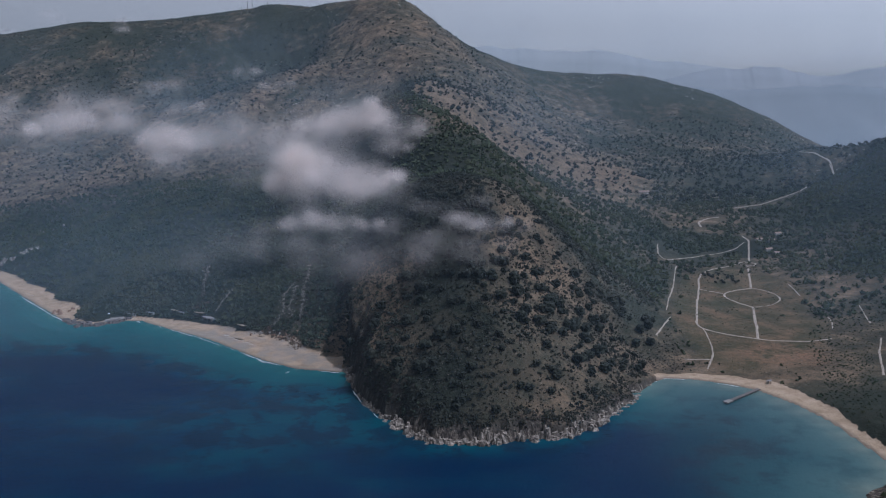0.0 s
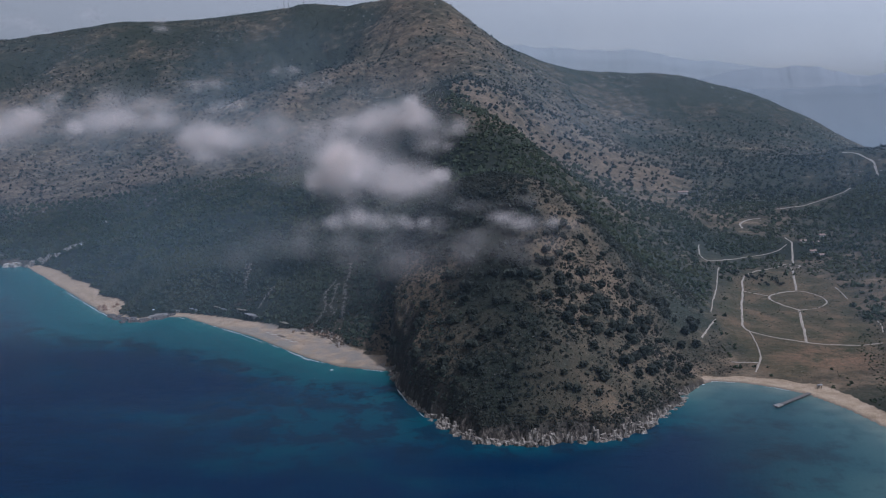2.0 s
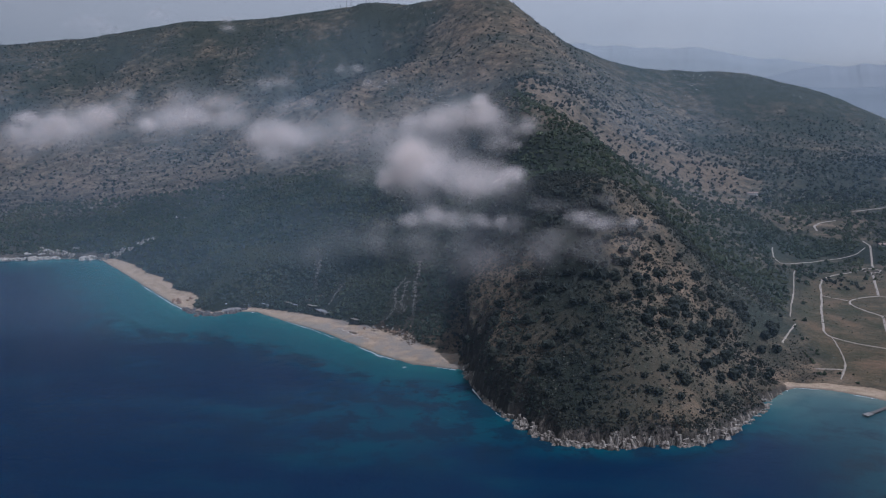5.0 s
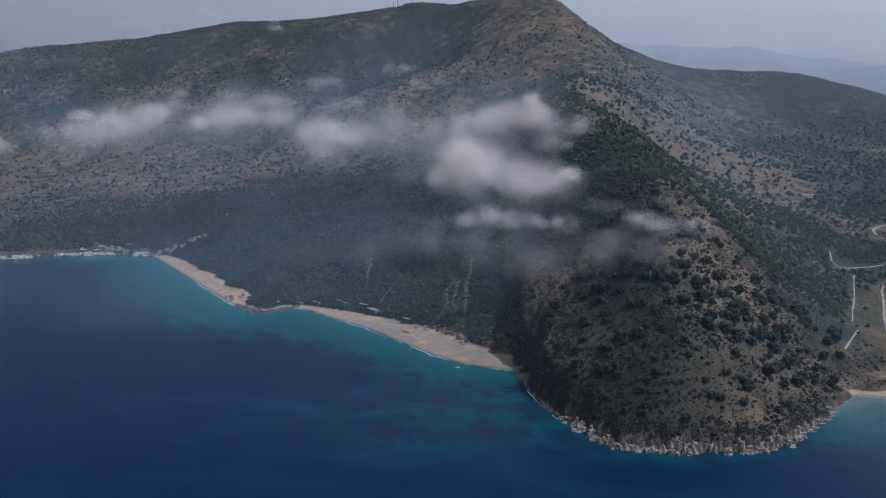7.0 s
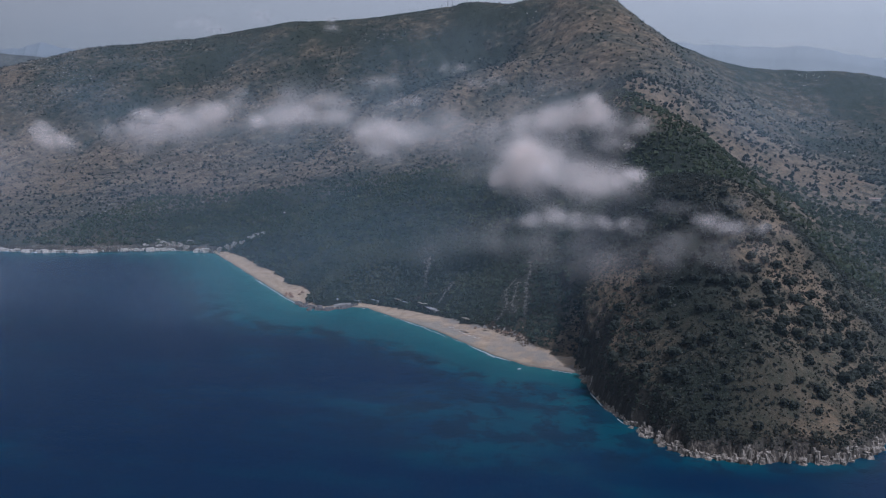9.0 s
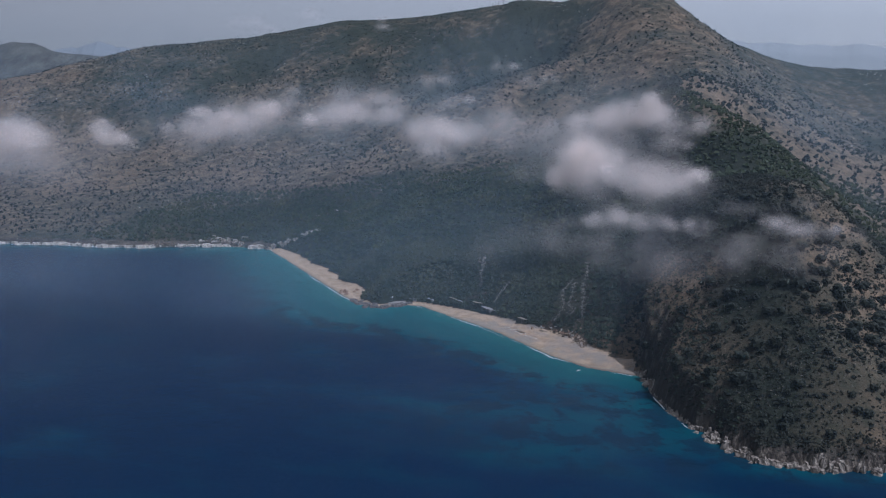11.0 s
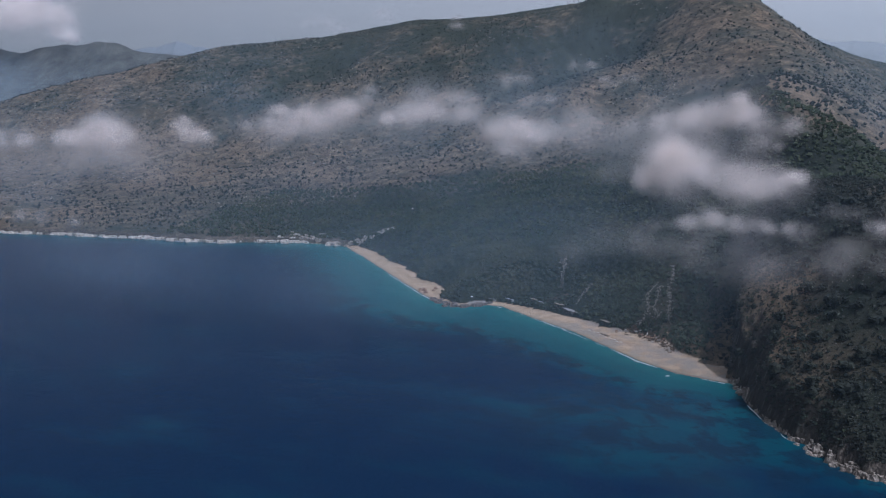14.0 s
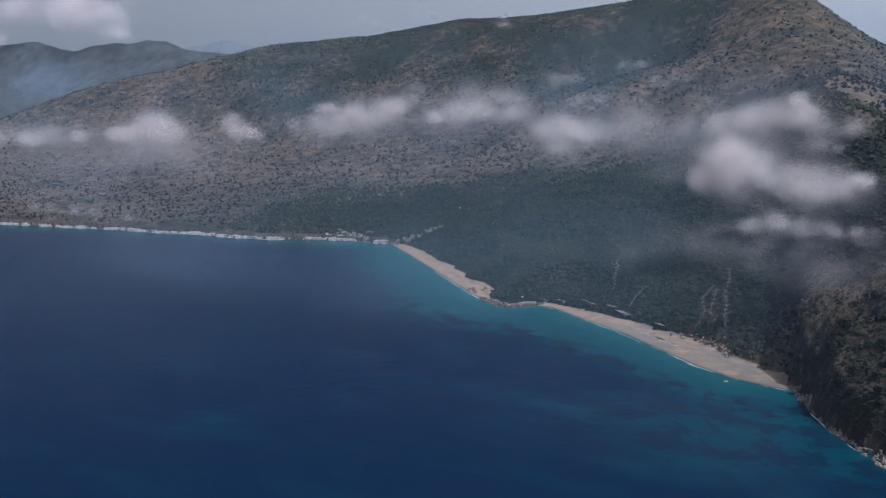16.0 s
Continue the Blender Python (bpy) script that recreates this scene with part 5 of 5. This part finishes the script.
# ---- low cloud, haze flakes and haze sheets ----
def vapour(name, colour, grain, glow=0.0, core=0.02):
    m = bpy.data.materials.new(name)
    m.use_nodes = True
    t = m.node_tree
    t.nodes.clear()
    out = t.nodes.new("ShaderNodeOutputMaterial")
    clear, lit, back = (t.nodes.new("ShaderNodeBsdf" + k) for k in ("Transparent", "Diffuse", "Translucent"))
    for b in (lit, back):
        b.inputs["Color"].default_value = (*colour, 1)
    body, mix = t.nodes.new("ShaderNodeAddShader"), t.nodes.new("ShaderNodeMixShader")
    wire(t, lit.outputs[0], body.inputs[0])
    wire(t, back.outputs[0], body.inputs[1])
    # emission brightens the far clouds beyond the sunlight they catch
    if glow:
        added_glow, both = t.nodes.new("ShaderNodeEmission"), t.nodes.new("ShaderNodeAddShader")
        added_glow.inputs["Color"].default_value, added_glow.inputs["Strength"].default_value = (1.0, 0.92, 0.85, 1), glow
        wire(t, body.outputs[0], both.inputs[0])
        wire(t, added_glow.outputs[0], both.inputs[1])
        body = both
    uv = t.nodes.new("ShaderNodeUVMap")
    far = t.nodes.new("ShaderNodeVectorMath")
    far.operation = "DISTANCE"
    far.inputs[1].default_value = (0.5, 0.5, 0)
    wire(t, uv.outputs[0], far.inputs[0])
    edge = t.nodes.new("ShaderNodeMapRange")
    edge.interpolation_type = "SMOOTHERSTEP"
    for k, v in (("From Min", 0.5), ("From Max", core), ("To Min", 0.0), ("To Max", 1.0)):
        edge.inputs[k].default_value = v
    wire(t, far.outputs["Value"], edge.inputs["Value"])
    wisps = maths(t, "MULTIPLY", maths(t, "SUBTRACT", mottle(t, grain, 2, 0.5), 0.26, True), 2.1, True)
    if core > 0.05:
        torn = maths(t, "MULTIPLY", maths(t, "SUBTRACT", mottle(t, 21.0, 4, 0.55), 0.34, True), 0.85)
        body_edge = maths(t, "SUBTRACT", maths(t, "MULTIPLY", edge.outputs[0], 1.12), torn, True)
        alpha = maths(t, "MULTIPLY", body_edge, value_of(t, "thick"), True)
    else:
        alpha = maths(t, "MULTIPLY", maths(t, "MULTIPLY", edge.outputs[0], value_of(t, "thick")), wisps, True)
    wire(t, alpha, mix.inputs[0])
    wire(t, clear.outputs[0], mix.inputs[1])
    wire(t, body.outputs[0], mix.inputs[2])
    wire(t, mix.outputs[0], out.inputs["Surface"])
    return m


CLOUD, HAZE, CUMULUS = vapour("cloud_vapour", (0.435, 0.395, 0.365), 40.0, 0.0, 0.12), vapour("haze_veil", (0.300, 0.405, 0.510), 300.0), vapour("glowing_far_cloud_vapour", (0.36, 0.33, 0.31), 120.0, 0.1, 0.1)


puff = np.random.default_rng(33)


def flakes(centres, sizes, thick, mat, name):
    """Soft round wisps, turned this way and that, as one mesh."""
    n = len(centres)
    face = puff.standard_normal((n, 3)) * 0.2 + np.array([0.25, -1.0, 0.3])
    a = np.cross(face, np.array([0, 0, 1.0]) + 0.25 * puff.standard_normal((n, 3)))
    a /= np.linalg.norm(a, axis=1)[:, None]
    b = np.cross(face, a)
    b /= np.linalg.norm(b, axis=1)[:, None]
    s = sizes[:, None]
    a, b = a * 1.22, b * 0.88
    v = np.stack([centres - (a + b) * s, centres + (a - b) * s, centres + (a + b) * s, centres + (b - a) * s], 1).reshape(-1, 3)
    me = mesh_from(name, v, np.arange(4 * n).reshape(-1, 4), mat, False, [("thick", np.repeat(thick, 4))])
    layer = me.uv_layers.new(name="UVMap")
    layer.data.foreach_set("uv", np.tile(np.array([0, 0, 1, 0, 1, 1, 0, 1], np.float32), n))
    return me


def cloud(y, lobes, thick, label, each=13, mat=CLOUD, name="cloud"):
    """A cloud of soft billows (x, z, radius) about the depth y, each a heap of wisps that thins out at its rim."""
    x0, z0 = lobes[0][0], lobes[0][1]
    mean = sum(r for _, _, r in lobes) / len(lobes)
    p, size, th = [], [], []
    for x, z, r in lobes:
        d = puff.standard_normal((each, 3))
        d *= (puff.uniform(0, 1, each) ** 0.5 / np.linalg.norm(d, axis=1))[:, None]
        shift = np.array([x - x0, puff.uniform(-0.5, 0.5) * mean, z - z0])
        p.append(shift + d * r * np.array([0.75, 0.75, 0.55]))
        size.append(r * puff.uniform(0.4, 0.9, each))
        th.append(thick * puff.uniform(0.6, 1.2, each))
        veil = puff.standard_normal((3, 3)) * r * np.array([0.7, 0.4, 0.35])
        p.append(shift + veil)
        size.append(r * puff.uniform(1.2, 1.7, 3))
        th.append(np.full(3, 0.35 * thick))
    ob = new(name, flakes(np.vstack(p), np.concatenate(size), np.concatenate(th), mat, name))
    ob.location = (x0, y, z0)
    return tagged(ob, label, "cloud", kind="stuff")


def band(x, z, rx, rz):
    """Billows side by side for a long thin wisp."""
    n = max(2, int(1.6 * rx / rz))
    return [(x + rx * (2 * k / (n - 1) - 1) * 0.8, z + puff.normal(0, 0.25) * rz, rz * puff.uniform(0.8, 1.3)) for k in range(n)]


SOFT, THIN = "soft white low cloud drifting before the slope", "thin torn wisp of low cloud"
cloud(757, [(-190, 150, 27), (-190, 152, 22), (-188, 146, 18), (-205, 133, 25), (-180, 137, 28), (-191, 123, 21), (-164, 142, 17), (-214, 124, 15)], 0.156, SOFT, 13)
cloud(660, [(-131, 135, 21), (-113, 135, 24), (-94, 134, 18), (-117, 127, 17), (-145, 136, 16), (-82, 136, 12)], 0.12, SOFT, 13)
cloud(940, [(-152, 186, 28), (-175, 180, 30), (-198, 174, 25), (-222, 171, 20), (-132, 176, 19), (-140, 194, 17)], 0.166, SOFT, 13)
cloud(940, [(-107, 163, 20), (-127, 150, 19), (-101, 147, 15), (-259, 166, 22), (-90, 172, 16)], 0.05, THIN)
cloud(562, [(-147, 114, 11), (-131, 116, 13), (-115, 113, 12), (-99, 111, 10), (-84, 111, 8)], 0.062, SOFT, 15)
cloud(562, [(-168, 111, 11), (-75, 110, 10), (-139, 102, 15), (-111, 98, 15), (-172, 94, 15), (-99, 88, 16), (-140, 84, 16), (-60, 98, 15)], 0.015, THIN)
cloud(573, [(-33, 114, 9), (-13, 111, 10), (6, 110, 9), (-23, 112, 9)], 0.068, SOFT, 15)
cloud(573, [(-48, 122, 9), (-60, 123, 8), (-11, 127, 10), (18, 107, 8), (-45, 100, 15), (-17, 97, 15), (6, 97, 12), (-55, 88, 16)], 0.018, THIN)
cloud(1120, [(-464, 165, 34), (-444, 156, 31), (-419, 159, 24), (-486, 156, 21), (-466, 142, 28)], 0.137, SOFT, 15)
cloud(1080, [(-443, 126, 31), (-356, 182, 28), (-334, 166, 37), (-346, 144, 37), (-373, 159, 31), (-303, 151, 33), (-400, 150, 28)], 0.038, THIN)
cloud(1250, [(-669, 190, 38), (-636, 185, 37), (-604, 182, 31), (-699, 182, 28), (-720, 172, 21)], 0.127, SOFT, 15)
cloud(1250, [(-583, 203, 28), (-615, 209, 26), (-658, 209, 31), (-566, 179, 31), (-745, 178, 34), (-540, 165, 28)], 0.0536, THIN)
cloud(1270, [(-834, 184, 36), (-881, 171, 38), (-929, 163, 37), (-977, 160, 28), (-957, 186, 23), (-815, 192, 28), (-905, 182, 26)], 0.155, SOFT, 15)
cloud(1270, [(-788, 205, 24), (-1039, 155, 28), (-894, 145, 40), (-960, 140, 37), (-775, 225, 17)], 0.0608, THIN)
cloud(1316, [(-1458, 153, 57), (-1509, 137, 47), (-1405, 138, 50), (-1461, 127, 47)], 0.221, SOFT, 15)
cloud(1280, [(-1172, 146, 31), (-1191, 165, 21), (-1150, 140, 24)], 0.156, SOFT, 15)
cloud(1250, [(-1775, 128, 37), (-1682, 132, 41), (-1610, 130, 31), (-1854, 120, 40), (-1730, 122, 34), (-1930, 126, 43)], 0.127, SOFT, 15)
cloud(915, [(-1159, 24, 21), (-1210, 28, 18), (-1110, 20, 15), (-1265, 26, 20), (-1320, 24, 18)], 0.05, THIN)
for x, y, z, rx, rz in ((-406, 1050, 203, 17, 13), (-455, 1100, 224, 12, 13), (-909, 1990, 395, 9, 14), (-909, 1990, 418, 6, 9), (-455, 1500, 265, 22, 12), (-350, 1300, 230, 30, 10)):
    cloud(y, band(x, z, rx, rz), 0.075, THIN, 7)
for x, y, z, rx, rz in ((-197, 640, 82, 58, 17), (-67, 575, 88, 55, 18), (-728, 1150, 160, 90, 28), (-306, 950, 172, 60, 24), (-1350, 1200, 90, 240, 45)):
    cloud(y, band(x, z, rx, rz), 0.026, THIN, 7)
FAR_CLOUD = "large cumulus cloud over the far hills, with a slight added glow"
cloud(3000, [(-4040, 690, 125), (-3781, 705, 140), (-3560, 655, 125), (-3400, 640, 95), (-3434, 565, 62), (-3708, 628, 100), (-3300, 535, 50), (-3560, 720, 110)], 0.24, FAR_CLOUD, 14, CUMULUS)
cloud(2900, [(-4100, 548, 45), (-4160, 545, 40)], 0.24, "small ragged cloud below the cumulus", 9, CUMULUS)
for x, z, rx, rz in ((-2440, 636, 90, 42), (-2050, 660, 22, 48), (-2330, 610, 40, 32)):
    cloud(3800, band(x, z, rx, rz), 0.05, "small faint cloud in the hazy sky", 5, CUMULUS)

# soft flakes stand in for the bluish haze of distance
n = 60
my = 900 + 800 * rng.uniform(0, 1, n) ** 0.9
mx = -90 + rng.uniform(-1.7, 0.2, n) * my
mz = np.maximum(relief(mx, my)[0], 0) * rng.uniform(0.5, 0.9, n) + rng.uniform(0, 40, n)
ms = rng.uniform(90, 180, n) * (0.5 + my / 1600)
hx, hy = rng.uniform(-4200, -1900, 26), rng.uniform(2350, 2900, 26)
mx, my, mz, ms = np.concatenate([mx, hx]), np.concatenate([my, hy]), np.concatenate([mz, rng.uniform(50, 300, 26)]), np.concatenate([ms, rng.uniform(200, 360, 26)])
mist = new("haze_flakes", flakes(np.column_stack([mx, my, mz]), ms, np.where(my > 2000, 0.05, 0.033), HAZE, "haze_flakes"))
tagged(mist, "soft bluish flakes of mist, standing in for haze over the slopes", "mist", kind="stuff")


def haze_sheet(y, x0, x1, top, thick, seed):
    """One upright translucent sheet in place of hazy air, rising from the ground and fading out above."""
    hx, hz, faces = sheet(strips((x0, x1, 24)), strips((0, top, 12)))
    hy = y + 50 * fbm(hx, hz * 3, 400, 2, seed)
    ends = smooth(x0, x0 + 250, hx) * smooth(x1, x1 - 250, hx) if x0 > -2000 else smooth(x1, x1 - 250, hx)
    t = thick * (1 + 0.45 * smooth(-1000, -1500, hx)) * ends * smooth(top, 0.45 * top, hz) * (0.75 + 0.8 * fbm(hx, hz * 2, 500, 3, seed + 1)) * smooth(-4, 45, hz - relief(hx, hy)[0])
    me = mesh_from("haze", np.stack([hx, hy, hz], 1), faces, HAZE, True, [("thick", t)])
    uv = me.uv_layers.new(name="UVMap")
    uv.data.foreach_set("uv", np.full(2 * len(me.loops), 0.5, np.float32))
    return tagged(new("haze", me), "thin bluish sheet standing in for hazy air before the slopes", "haze", kind="stuff")


# added veils: the sheets pile up, so farther slopes turn paler and bluer
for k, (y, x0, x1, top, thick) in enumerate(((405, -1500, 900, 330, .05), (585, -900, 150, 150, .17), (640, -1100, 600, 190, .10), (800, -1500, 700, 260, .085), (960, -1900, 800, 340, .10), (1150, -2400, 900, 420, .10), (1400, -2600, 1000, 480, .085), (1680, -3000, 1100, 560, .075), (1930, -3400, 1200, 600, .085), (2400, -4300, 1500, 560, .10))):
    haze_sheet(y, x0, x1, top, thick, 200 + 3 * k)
